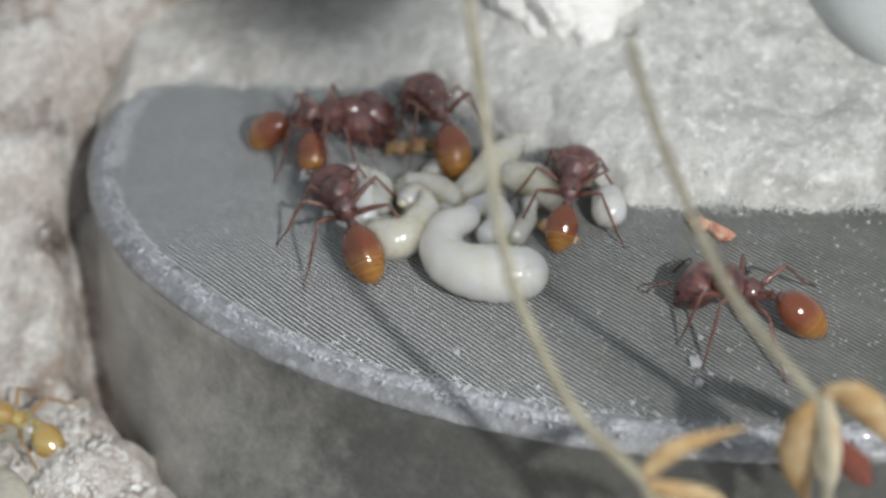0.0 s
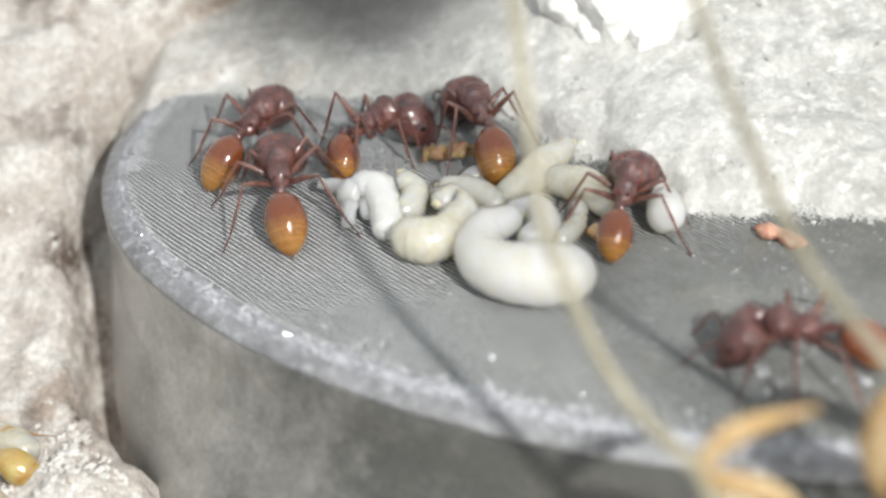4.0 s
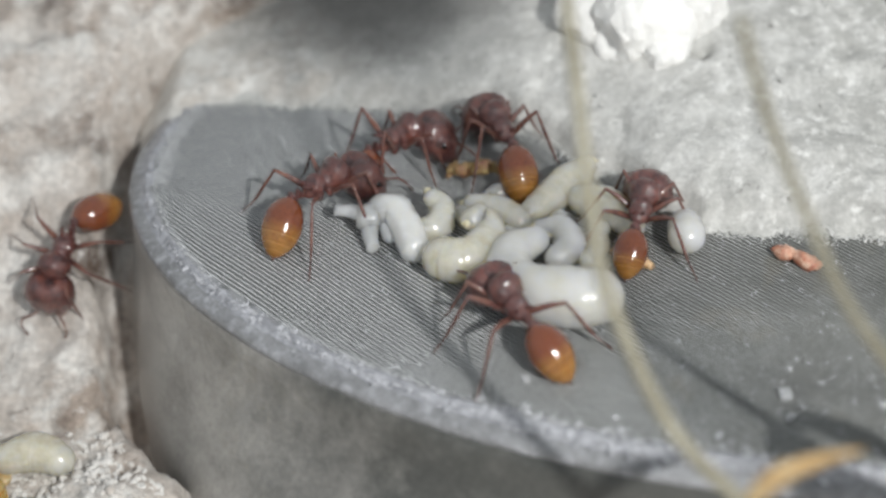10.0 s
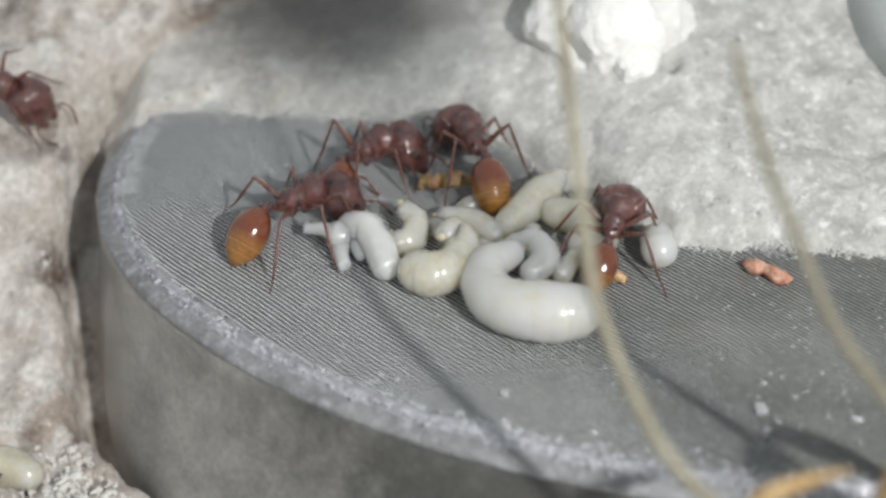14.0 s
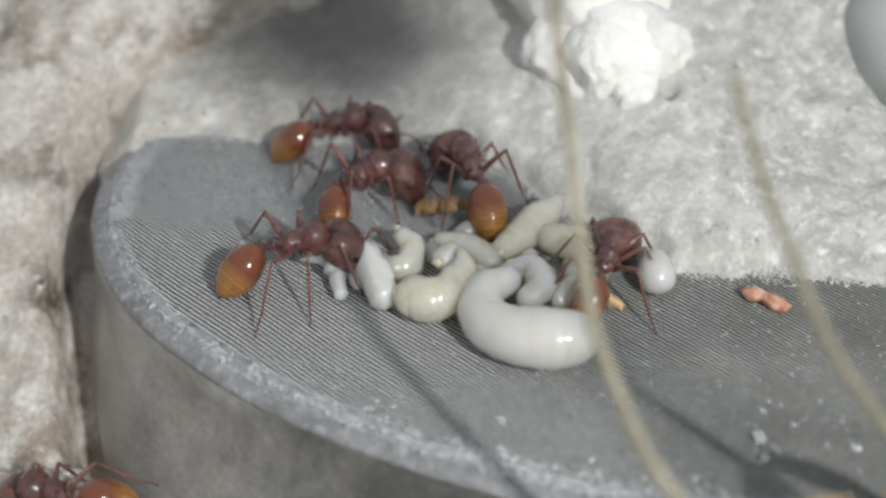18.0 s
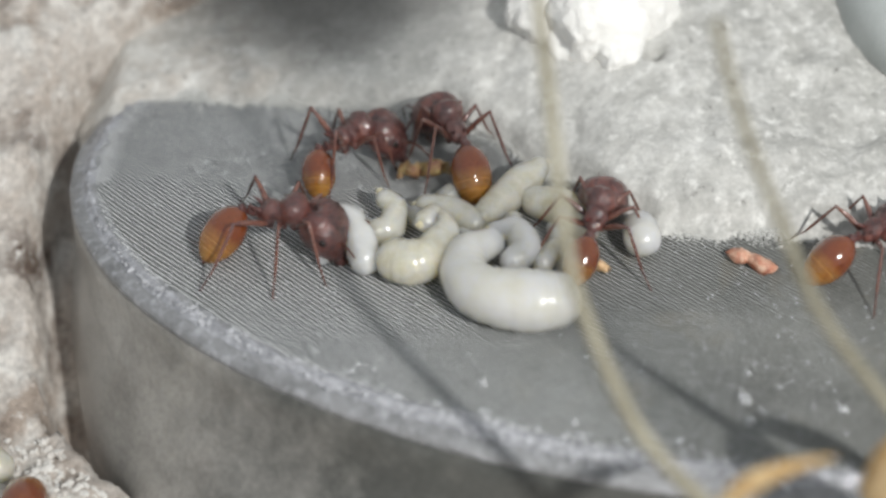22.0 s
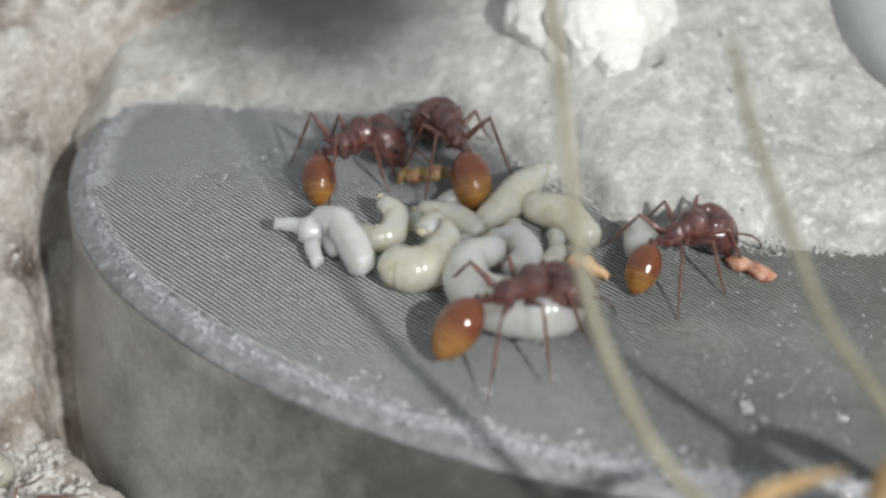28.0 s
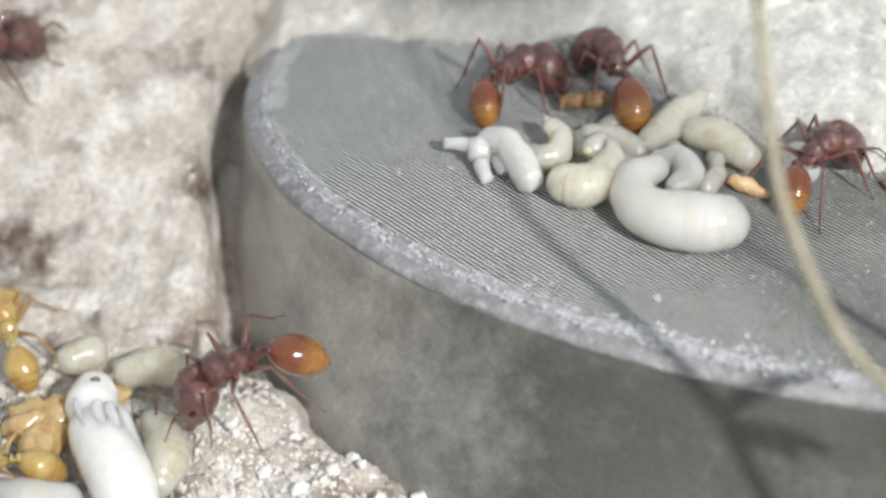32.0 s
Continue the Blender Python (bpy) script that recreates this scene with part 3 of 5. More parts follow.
def ant(name, label, gaster_mat, body_mat, leg_mat, scale=1.0, seed=1, crouch=1.0, spread=1.0, hike=1.0, plump=1.0, group="ants on the nest"):
    """A worker ant that faces +x; joints of head, gaster and legs are the origins of those parts.
    spread: how far the feet stand out; hike: how high the hind knees are drawn up; plump: how full the gaster is."""
    rnd = random.Random(seed)
    thing = new(name)
    thing.empty_display_size = 0.001
    tagged(thing, label, "ant", group)
    s = scale

    def bmnew():
        return bmesh.new()

    def put(n_, bm, mat, parent, joint, lab=""):
        bm.transform(Matrix.Scale(s, 4))
        ob = part(n_, bm, mat, parent, lab)
        ob.location = Vector(joint) * (s * MM)
        return ob

    hz = 1.2 * crouch
    # thorax: domed front, pinched middle, sloping rear with two spines
    bm = bmnew()
    loft(bm, [(0.86, hz - 0.08, 0.05, 0.05), (0.80, hz - 0.06, 0.13, 0.13), (0.70, hz - 0.01, 0.19, 0.19), (0.58, hz + 0.08, 0.37, 0.35), (0.36, hz + 0.13, 0.46, 0.44), (0.14, hz + 0.10, 0.40, 0.40),
              (0.01, hz + 0.04, 0.31, 0.32), (-0.10, hz + 0.01, 0.27, 0.27), (-0.24, hz + 0.03, 0.30, 0.31), (-0.42, hz - 0.01, 0.29, 0.28), (-0.58, hz - 0.10, 0.20, 0.18), (-0.67, hz - 0.13, 0.10, 0.09), (-0.70, hz - 0.13, 0.03, 0.03)],
         22, 4, 1.0, 0.16, 0.16, seed)
    for y in (0.17, -0.17):
        tube(bm, [(-0.52, y * 0.8, hz + 0.08), (-0.64, y, hz + 0.17), (-0.80, y * 1.2, hz + 0.27)], [0.07, 0.045, 0.006], 6, 2)
        for x in (0.34, 0.02, -0.32):
            blob(bm, (x, y * 1.15, hz - 0.22), (0.13, 0.11, 0.18), (0, 0, 0), 10, 8)
    thorax = put("thorax", bm, body_mat, thing, (0, 0, 0))
    bm = bmnew()
    bristles(bm, [(Vector((x, 0.3 * math.sin(a), hz + 0.08 + 0.33 * math.cos(a))), Vector((0.2, math.sin(a), math.cos(a)))) for x, a in ((rnd.uniform(-0.4, 0.55), rnd.uniform(-1.2, 1.2)) for _ in range(22))], rnd)
    put("hairs", bm, leg_mat, thorax, (0, 0, 0))["kind"] = "stuff"
    # waist of two knots
    bm = bmnew()
    loft(bm, [(-0.60, hz - 0.13, 0.07, 0.07), (-0.70, hz - 0.13, 0.075, 0.075), (-0.77, hz - 0.06, 0.10, 0.14), (-0.83, hz - 0.02, 0.12, 0.17), (-0.89, hz - 0.07, 0.09, 0.10), (-0.93, hz - 0.09, 0.085, 0.085), (-0.99, hz - 0.04, 0.14, 0.15), (-1.06, hz - 0.04, 0.16, 0.16), (-1.14, hz - 0.06, 0.10, 0.10)], 14, 4)
    put("petiole", bm, body_mat, thing, (0, 0, 0))
    # gaster on its joint: a long first plate, then three short ones with pale bands between
    bm = bmnew()
    prof = [(0.04, 0.05), (0.0, 0.15), (-0.10, 0.29), (-0.26, 0.42), (-0.48, 0.51), (-0.72, 0.54), (-0.95, 0.525), (-1.14, 0.475), (-1.30, 0.40), (-1.44, 0.30), (-1.54, 0.20), (-1.60, 0.11), (-1.62, 0.03)]
    loft(bm, [(x, -0.02 - 0.05 * (x / 1.7) ** 2, r, r * 0.94) for x, r in prof], 30, 7)
    for v in bm.verts:
        for x0 in (-1.02, -1.27, -1.46):
            k = 1 - 0.025 * math.exp(-((v.co.x - x0) / 0.025) ** 2) + 0.012 * math.exp(-((v.co.x - x0 - 0.06) / 0.04) ** 2)
            v.co.y, v.co.z = v.co.y * k, v.co.z * k
    bm.faces.ensure_lookup_table()
    for f in bm.faces:
        f.material_index = 1 if any(abs(f.calc_center_median().x - x0) < 0.02 for x0 in (-1.02, -1.27, -1.46)) else 0
    bm.transform(Matrix.Scale(plump, 4))
    gaster = put("gaster", bm, gaster_mat, thing, (-1.06, 0, hz - 0.04), "glossy banded amber gaster")
    gaster.data.materials.append(GASTER_BAND)
    gaster.rotation_mode = "QUATERNION"
    bm = bmnew()
    tube(bm, [(-1.60 * plump, 0, -0.07), (-1.70 * plump, 0, -0.10)], [0.05, 0.01], 6, 1)
    for _ in range(46):
        a, u = rnd.uniform(0, 6.28), rnd.uniform(-1.58, -0.5)
        rr = 0.52 * math.sqrt(max(0.05, 1 - ((u + 0.72) / 1.0) ** 2))
        bristles(bm, [(plump * Vector((u, rr * math.cos(a), rr * math.sin(a))), Vector((-0.7, math.cos(a), math.sin(a))))], rnd, 0.12)
    put("hairs", bm, leg_mat, gaster, (0, 0, 0))["kind"] = "stuff"
    # head on its joint: broad, blunt, notched behind
    bm = bmnew()
    loft(bm, [(-0.26, 0, 0.16, 0.12), (-0.22, 0.01, 0.36, 0.28), (-0.10, 0.01, 0.52, 0.42), (0.14, 0.0, 0.64, 0.52), (0.42, -0.01, 0.67, 0.53), (0.70, -0.02, 0.61, 0.46), (0.94, -0.05, 0.50, 0.36), (1.10, -0.08, 0.39, 0.25), (1.20, -0.10, 0.24, 0.14), (1.22, -0.10, 0.08, 0.05)],
         26, 4, 0.88, 0.06, 0.14, seed + 3)
    for v in bm.verts:
        if v.co.x < 0.05:
            v.co.x += 0.16 * max(0.0, 1 - abs(v.co.y) / 0.28) * (0.05 - v.co.x) / 0.3
    bm.transform(Matrix.Translation((0.02, 0, 0.0)) @ Matrix.Rotation(radians(16), 4, "Y") @ Matrix.Scale(1.06, 4))
    head = put("head", bm, body_mat, thing, (0.82, 0, hz - 0.02), "rough red-brown head")
    head.rotation_mode = "QUATERNION"
    bm = bmnew()
    bristles(bm, [(Vector((x, 0.5 * math.sin(a), -0.29 * x + 0.06 + 0.46 * math.cos(a))), Vector((0.3, math.sin(a), math.cos(a)))) for x, a in ((rnd.uniform(0.0, 0.75), rnd.uniform(-1.3, 1.3)) for _ in range(20))], rnd)
    put("hairs", bm, leg_mat, head, (0, 0, 0))["kind"] = "stuff"
    for y in (1, -1):
        bm = bmnew()
        blob(bm, (0.52, 0.66 * y, 0.04), (0.11, 0.06, 0.09), (0, 0, 8 * y), 12, 8)
        put("eye", bm, EYE, head, (0, 0, 0), "small black eye")
        bm = bmnew()
        tube(bm, [(1.02, 0.26 * y, -0.36), (1.20, 0.27 * y, -0.44), (1.36, 0.18 * y, -0.50), (1.47, 0.03 * y, -0.55)], [0.13, 0.15, 0.11, 0.02], 10, 4)
        for k in range(3):
            tube(bm, [(1.26 + 0.06 * k, (0.14 - 0.035 * k) * y, -0.48 - 0.02 * k), (1.34 + 0.05 * k, (0.05 - 0.02 * k) * y, -0.53 - 0.02 * k)], [0.05, 0.008], 5, 1)
        put("mandible", bm, body_mat, head, (0, 0, 0))
        bm = bmnew()
        out = 0.60 + rnd.uniform(-0.1, 0.15)
        tube(bm, [(0.90, 0.20 * y, 0.02), (1.02, 0.40 * y, 0.20), (1.12, out * y, 0.32)], [0.030, 0.034, 0.040], 7, 4)
        tube(bm, [(1.12, out * y, 0.32), (1.40, (out + 0.06) * y, 0.27), (1.68, (out - 0.02) * y, 0.14), (1.88, (out - 0.12) * y, 0.05), (1.93, (out - 0.15) * y, 0.03)], [0.026, 0.028, 0.036, 0.046, 0.02], 7, 4)
        put("antenna", bm, leg_mat, head, (0, 0, 0), "elbowed thin antenna")
    # legs on their joints
    feet = (((0.34, 0.17), (1.25, 1.25)), ((0.02, 0.19), (0.25, 1.85)), ((-0.32, 0.18), (-1.55, 1.75)))
    for y in (1, -1):
        for (hx, hy), (fx, fy) in feet:
            j = Vector((hx, hy * y, hz - 0.3))
            f = Vector((fx * (0.4 + 0.6 * spread) + rnd.uniform(-0.25, 0.25), (fy * spread + rnd.uniform(-0.2, 0.2)) * y, 0.03))
            mid = j.lerp(f, 0.42)
            lift = hike if fx < -1 else 1.0
            knee = mid + Vector((0.1 if fx > 0 else -0.05, 0.1 * y, 0)) + Vector((0, 0, 1.42 * crouch * lift - mid.z + rnd.uniform(-0.1, 0.15)))
            ankle = knee.lerp(f, 0.66) + Vector((0, 0, -0.12))
            bm = bmnew()
            tube(bm, [j - j, (knee - j) * 0.25 + Vector((0, 0, 0.03)), (knee - j) * 0.6 + Vector((0, 0, 0.05)), knee - j], [0.058, 0.088, 0.076, 0.040], 9, 4)
            blob(bm, knee - j, (0.045, 0.045, 0.045), (0, 0, 0), 9, 7)
            leg = put("leg", bm, leg_mat, thing, j)
            leg.rotation_mode = "QUATERNION"
            bm = bmnew()
            tube(bm, [knee - j, (knee - j).lerp(ankle - j, 0.4), (knee - j).lerp(ankle - j, 0.8), ankle - j], [0.033, 0.046, 0.042, 0.028], 8, 3)
            put("tibia", bm, leg_mat, leg, (0, 0, 0))
            bm = bmnew()
            q = [(ankle - j).lerp(f - j, u) + Vector((0, 0, 0.02 * math.sin(3.1 * u))) for u in (0, 0.3, 0.32, 0.55, 0.57, 0.8, 0.82, 1.0)]
            tube(bm, q, [0.026, 0.029, 0.019, 0.026, 0.018, 0.024, 0.016, 0.020], 6, 1)
            for side in (0.05, -0.03):
                tube(bm, [f - j, f - j + Vector((0.07 * (1 if fx > -1 else -1), side, -0.02))], [0.016, 0.004], 4, 1)
            put("tarsus", bm, leg_mat, leg, (0, 0, 0))
    return thing


def crawl(insect, rows):
    """Keys an insect: time, place, pitch, heading, bend of gaster and head, lean. Its legs step while it walks."""
    walk(insect, [(t, pose(x * MM, y * MM, z * MM, lean, tip, turn)) for t, x, y, z, tip, turn, g, h, lean in rows])
    parts = [o for o in insect.children]
    for o in parts:
        if o.name.startswith("gaster"):
            at = o.location.copy()
            walk(o, [(r[0], Matrix.Translation(at) @ pose(0, 0, 0, 0, -38, r[6])) for r in rows])
        if o.name.startswith("head"):
            at = o.location.copy()
            walk(o, [(r[0], Matrix.Translation(at) @ pose(0, 0, 0, 0, 36, r[7])) for r in rows])
    legs = [o for o in parts if o.name.startswith("leg")]
    steps, phase = [(0.0, 0.0)], 0
    for a, b in zip(rows, rows[1:]):
        far = math.hypot(b[1] - a[1], b[2] - a[2]) + abs(b[5] - a[5]) * 0.012
        n = min(8, int(far / 0.55))
        for k in range(1, n + 1):
            phase += 1
            steps.append((a[0] + (b[0] - a[0]) * k / (n + 1), 11.0 if phase % 2 else -11.0))
        if n == 0 and b[0] - a[0] >= 0.4:
            phase += 1
            steps.append((b[0] - 0.03, 2.0 if phase % 2 else -2.0))
    if steps[-1][0] < rows[-1][0]:
        steps.append((rows[-1][0], steps[-1][1]))
    for i, leg in enumerate(legs):
        at = leg.location.copy()
        sign = 1 if (i in (0, 2, 4)) else -1
        walk(leg, [(t, Matrix.Translation(at) @ pose(0, 0, 0, 0, 0, sign * v)) for t, v in steps])


RED_LABEL = "red-brown worker ant with glossy amber gaster"
ant_a = ant("ant", RED_LABEL + " tending the brood", AMBER, REDBROWN, LEG, 1.1, 11)
ant_b = ant("ant", RED_LABEL + " crouched behind the larvae", AMBER, REDBROWN, LEG, 1.08, 23, crouch=0.95, spread=0.72, hike=1.45, plump=0.86)
ant_c = ant("ant", RED_LABEL + " huddled against the stone", AMBER, REDBROWN, LEG, 1.08, 35, crouch=0.95, spread=0.8, hike=1.45, plump=1.02)
ant_d = ant("ant", RED_LABEL + " feeding at the brood pile", AMBER, REDBROWN, LEG, 1.03, 47, plump=0.86)
ant_e = ant("ant", RED_LABEL + " crossing the ridged disc", AMBER, REDBROWN, LEG, 1.05, 59)
ant_f = ant("ant", RED_LABEL + " climbing over the stone", AMBER, REDBROWN, LEG, 1.02, 61)
ant_g = ant("ant", RED_LABEL + " leaving over the disc's rim", AMBER, REDBROWN, LEG, 1.08, 73)
ant_h = ant("ant", RED_LABEL + " walking on the chalky ground", AMBER, REDBROWN, LEG, 1.08, 85)
ant_i = ant("ant", "pale yellow newly hatched ant beside the pupae", YELLOW, YELLOW, YELLOW_LEG, 0.9, 97)
ant_j = ant("ant", "amber yellow newly hatched ant among the pupae", YELLOW, YELLOW, YELLOW_LEG, 0.9, 99)
ant_k = ant("ant", RED_LABEL + " on the chalky slope", AMBER, REDBROWN, LEG, 1.0, 101)


# ---- brood ----
def larva(pts, radii, mat=GRUB, label="plump white curled ant larva", segments=10, rest=0.0, head=True):
    """A ringed grub along a bent line; it rests on z = rest."""
    c = Vector(pts[len(pts) // 2])
    thing = base("larva", c.x, c.y, rest, 0, label, "larva", "larvae in the brood pile")
    loc = Vector((c.x, c.y, rest))
    bm = bmesh.new()
    P, n, m = [Vector(p) - loc for p in pts], len(pts), 16

    def spline(q, u):
        p0, p1, p2, p3 = q
        return 0.5 * (2 * p1 + (p2 - p0) * u + (2 * p0 - 5 * p1 + 4 * p2 - p3) * u * u + (3 * p1 - p0 - 3 * p2 + p3) * u ** 3)

    fine, fr = [], []
    for i in range(n - 1):
        at = [max(i - 1, 0), i, i + 1, min(i + 2, n - 1)]
        for k in range(m):
            fine.append(spline([P[a] for a in at], k / m))
            fr.append(spline([radii[a] for a in at], k / m))
    fine.append(P[-1])
    fr.append(radii[-1])
    total = len(fine) - 1
    ringed = [r * (1 - 0.020 * (0.5 + 0.5 * math.cos(6.28319 * segments * i / total)) ** 3) for i, r in enumerate(fr)]
    # rounded ends
    d0, d1 = (fine[0] - fine[1]).normalized(), (fine[-1] - fine[-2]).normalized()
    ends = (0.2, 0.4, 0.58, 0.74, 0.86, 0.94, 0.985)
    start = [(fine[0] + d0 * ringed[0] * e, ringed[0] * math.sqrt(1 - e * e)) for e in ends[::-1]]
    stop = [(fine[-1] + d1 * ringed[-1] * e, ringed[-1] * math.sqrt(1 - e * e)) for e in ends]
    tube(bm, [p for p, _ in start] + fine + [p for p, _ in stop], [r for _, r in start] + ringed + [r for _, r in stop], 28, 1)
    for v in bm.verts:
        q = v.co + loc
        v.co += 0.035 * Vector((noise.noise(q * 1.7), noise.noise(q * 1.7 + Vector((5, 0, 0))), noise.noise(q * 1.7 + Vector((0, 7, 0)))))
        v.co.z = max(v.co.z, 0.02)
    part("body", bm, mat, thing)
    if head:
        bm = bmesh.new()
        at = fine[0] + d0 * ringed[0] * 0.95
        blob(bm, at, (0.12, 0.11, 0.11), (0, 0, 0), 14, 10, 0.25, 0.1)
        for side in (0.07, -0.07):
            tube(bm, [at + d0 * 0.10 + Vector((side, -side, 0)), at + d0 * 0.17 + Vector((side * 0.4, -side * 0.4, -0.03))], [0.04, 0.01], 6, 1)
        part("head", bm, MOUTH, thing, "small yellowish larval head")
    return thing


larva([(1.49, -0.84, 0.72), (0.85, -1.35, 0.72), (0.80, -2.40, 0.76), (1.43, -3.15, 0.82), (2.40, -3.40, 0.88), (3.05, -3.38, 0.86)], [0.40, 0.58, 0.68, 0.76, 0.84, 0.78], GRUB, "large plump white bent ant larva on the disc", 11)
larva([(-0.28, -0.28, 1.00), (-0.08, 0.02, 0.88), (0.18, -0.45, 0.68), (-0.18, -1.32, 0.64), (-0.62, -1.62, 0.66), (-1.02, -1.55, 0.66)], [0.32, 0.38, 0.48, 0.58, 0.64, 0.62], CLEAR_GRUB, "translucent curled ant larva in the pile", 9)
larva([(-1.42, 1.00, 0.80), (-1.18, 0.72, 0.62), (-1.30, 0.12, 0.46), (-1.80, -0.02, 0.42), (-2.15, 0.35, 0.40)], [0.30, 0.37, 0.42, 0.38, 0.28], CLEAR_GRUB, "small translucent ant larva in the pile", 8)
larva([(1.66, -0.20, 0.66), (2.20, -0.20, 0.60), (2.45, -0.82, 0.52), (2.10, -1.30, 0.46)], [0.24, 0.40, 0.46, 0.38], GRUB, "small white curled ant larva in the pile", 7)
larva([(2.95, 2.55, 0.72), (2.50, 2.10, 0.62), (1.92, 1.35, 0.52), (1.33, 0.72, 0.46)], [0.36, 0.50, 0.48, 0.36], CLEAR_GRUB, "translucent ant larva at the back of the pile", 8)
larva([(5.66, -0.05, 0.60), (5.68, -0.48, 0.58)], [0.50, 0.54], GRUB, "round white ant larva at the stone's foot", 6)
larva([(2.85, 1.30, 0.50), (3.55, 0.92, 0.54), (4.20, 0.10, 0.48)], [0.46, 0.54, 0.42], CLEAR_GRUB, "translucent ant larva beside the stone", 8)
larva([(-0.30, 1.25, 0.38), (0.35, 1.05, 0.42), (1.05, 0.45, 0.40)], [0.32, 0.40, 0.36], CLEAR_GRUB, "translucent ant larva lying across the pile", 8)
larva([(3.30, -0.55, 0.34), (2.95, -1.20, 0.32)], [0.28, 0.32], CLEAR_GRUB, "small translucent ant larva in the pile", 5)
larva([(0.75, -0.05, 0.32), (1.05, -0.35, 0.32)], [0.28, 0.30], CLEAR_GRUB, "small translucent ant larva in the pile", 5)

for x, y, r, turn in ((-0.65, 0.85, 0.26, 2.0), (2.10, 0.55, 0.28, 1.2), (-1.05, -0.55, 0.26, 2.6), (3.3, 0.1, 0.27, 1.7), (0.35, 1.85, 0.27, 0.5), (1.5, 1.75, 0.26, 0.9)):
    dx, dy = 0.2 * math.cos(turn), 0.2 * math.sin(turn)
    larva([(x - dx, y - dy, r), (x + 0.06, y + 0.05, r * 1.15), (x + dx, y + dy, r)], [r * 0.85, r, r * 0.85], CLEAR_GRUB, "tiny translucent ant larva in the pile", 5, head=False)


def pupa(x, y, z, rz, size=1.0, label="white ant pupa with folded limbs", mat=PUPA, tilt=0.0, group="pupae"):
    """A naked pupa: body, bent head, folded legs."""
    thing = base("pupa", x, y, z, rz, label, "pupa", group)
    bm = bmesh.new()
    s = size
    tube(bm, [(-0.85 * s, 0, 0.3 * s), (-0.6 * s, 0, 0.38 * s), (0, 0, 0.42 * s), (0.5 * s, 0.02, 0.4 * s), (0.62 * s, 0.02, 0.38 * s)], [0.12 * s, 0.33 * s, 0.40 * s, 0.32 * s, 0.22 * s], 20, 7)
    for i, v in enumerate(bm.verts):
        v.co *= 1 + 0.10 * noise.noise(v.co * (2.2 / s) + Vector((x, y, 0))) + 0.02 * math.sin(v.co.x * 16 / s)
    part("body", bm, mat, thing)
    bm = bmesh.new()
    blob(bm, (0.82 * s, 0.03, 0.34 * s), (0.36 * s, 0.3 * s, 0.28 * s), (0, 25, 0), 16, 12)
    part("head", bm, mat, thing)
    for side in (1, -1):
        bm = bmesh.new()
        blob(bm, (0.86 * s, 0.03 + side * 0.26 * s, 0.44 * s), (0.06 * s, 0.04 * s, 0.06 * s), (0, 0, 0), 8, 6)
        part("eye", bm, EYE, thing, "small dark eye spot")
    for k in range(4):
        bm = bmesh.new()
        y0 = (0.25 if k % 2 else -0.25) * s
        x0 = (0.35 - 0.3 * (k // 2)) * s
        tube(bm, [(x0, y0, 0.42 * s), (x0 + 0.1 * s, y0 * 1.9, 0.36 * s), (x0 - 0.25 * s, y0 * 2.1, 0.16 * s), (x0 - 0.5 * s, y0 * 1.7, 0.12 * s)], [0.09 * s, 0.085 * s, 0.07 * s, 0.05 * s], 8, 3)
        part("leg", bm, mat, thing)
    return thing


def bent_pupa():
    """The pale pupa that the workers shift about: a bent body, a knobbed head end and two free limbs."""
    thing = base("pupa", -3.4, 0.15, 0, 152, "white bent ant pupa with free limbs", "pupa")
    turn = Matrix.Rotation(radians(-152), 4, "Z") @ Matrix.Translation((3.4, -0.15, 0))

    def limb(name, pts, radii, seg=14):
        bm = bmesh.new()
        tube(bm, [turn @ Vector(p) for p in pts], radii, seg, 5)
        for v in bm.verts:
            v.co *= 1 + 0.05 * noise.noise(v.co * 3)
        part(name, bm, FRESH_PUPA, thing)

    limb("body", [(-3.50, 0.22, 0.58), (-3.25, 0.34, 0.66), (-2.80, 0.32, 0.66), (-2.42, -0.22, 0.54), (-2.18, -0.85, 0.46), (-2.06, -1.28, 0.44), (-2.03, -1.42, 0.44)], [0.26, 0.44, 0.50, 0.48, 0.46, 0.38, 0.12], 22)
    limb("head", [(-3.92, 0.16, 0.54), (-3.82, 0.17, 0.54), (-3.55, 0.10, 0.56), (-3.28, 0.08, 0.56), (-3.18, 0.08, 0.56)], [0.10, 0.34, 0.44, 0.36, 0.12], 18)
    limb("leg", [(-3.70, 0.22, 0.58), (-4.05, 0.33, 0.60), (-4.35, 0.35, 0.60), (-4.55, 0.40, 0.58), (-4.60, 0.40, 0.58)], [0.28, 0.20, 0.16, 0.19, 0.06])
    limb("leg", [(-3.48, 0.0, 0.46), (-3.46, -0.38, 0.34), (-3.36, -0.70, 0.28), (-3.30, -0.88, 0.26), (-3.28, -0.95, 0.26)], [0.30, 0.24, 0.20, 0.20, 0.06])
    limb("leg", [(-3.05, 0.05, 0.42), (-2.98, -0.28, 0.32), (-2.88, -0.50, 0.28), (-2.84, -0.60, 0.28)], [0.24, 0.18, 0.15, 0.05])
    return thing


carried_pupa = bent_pupa()

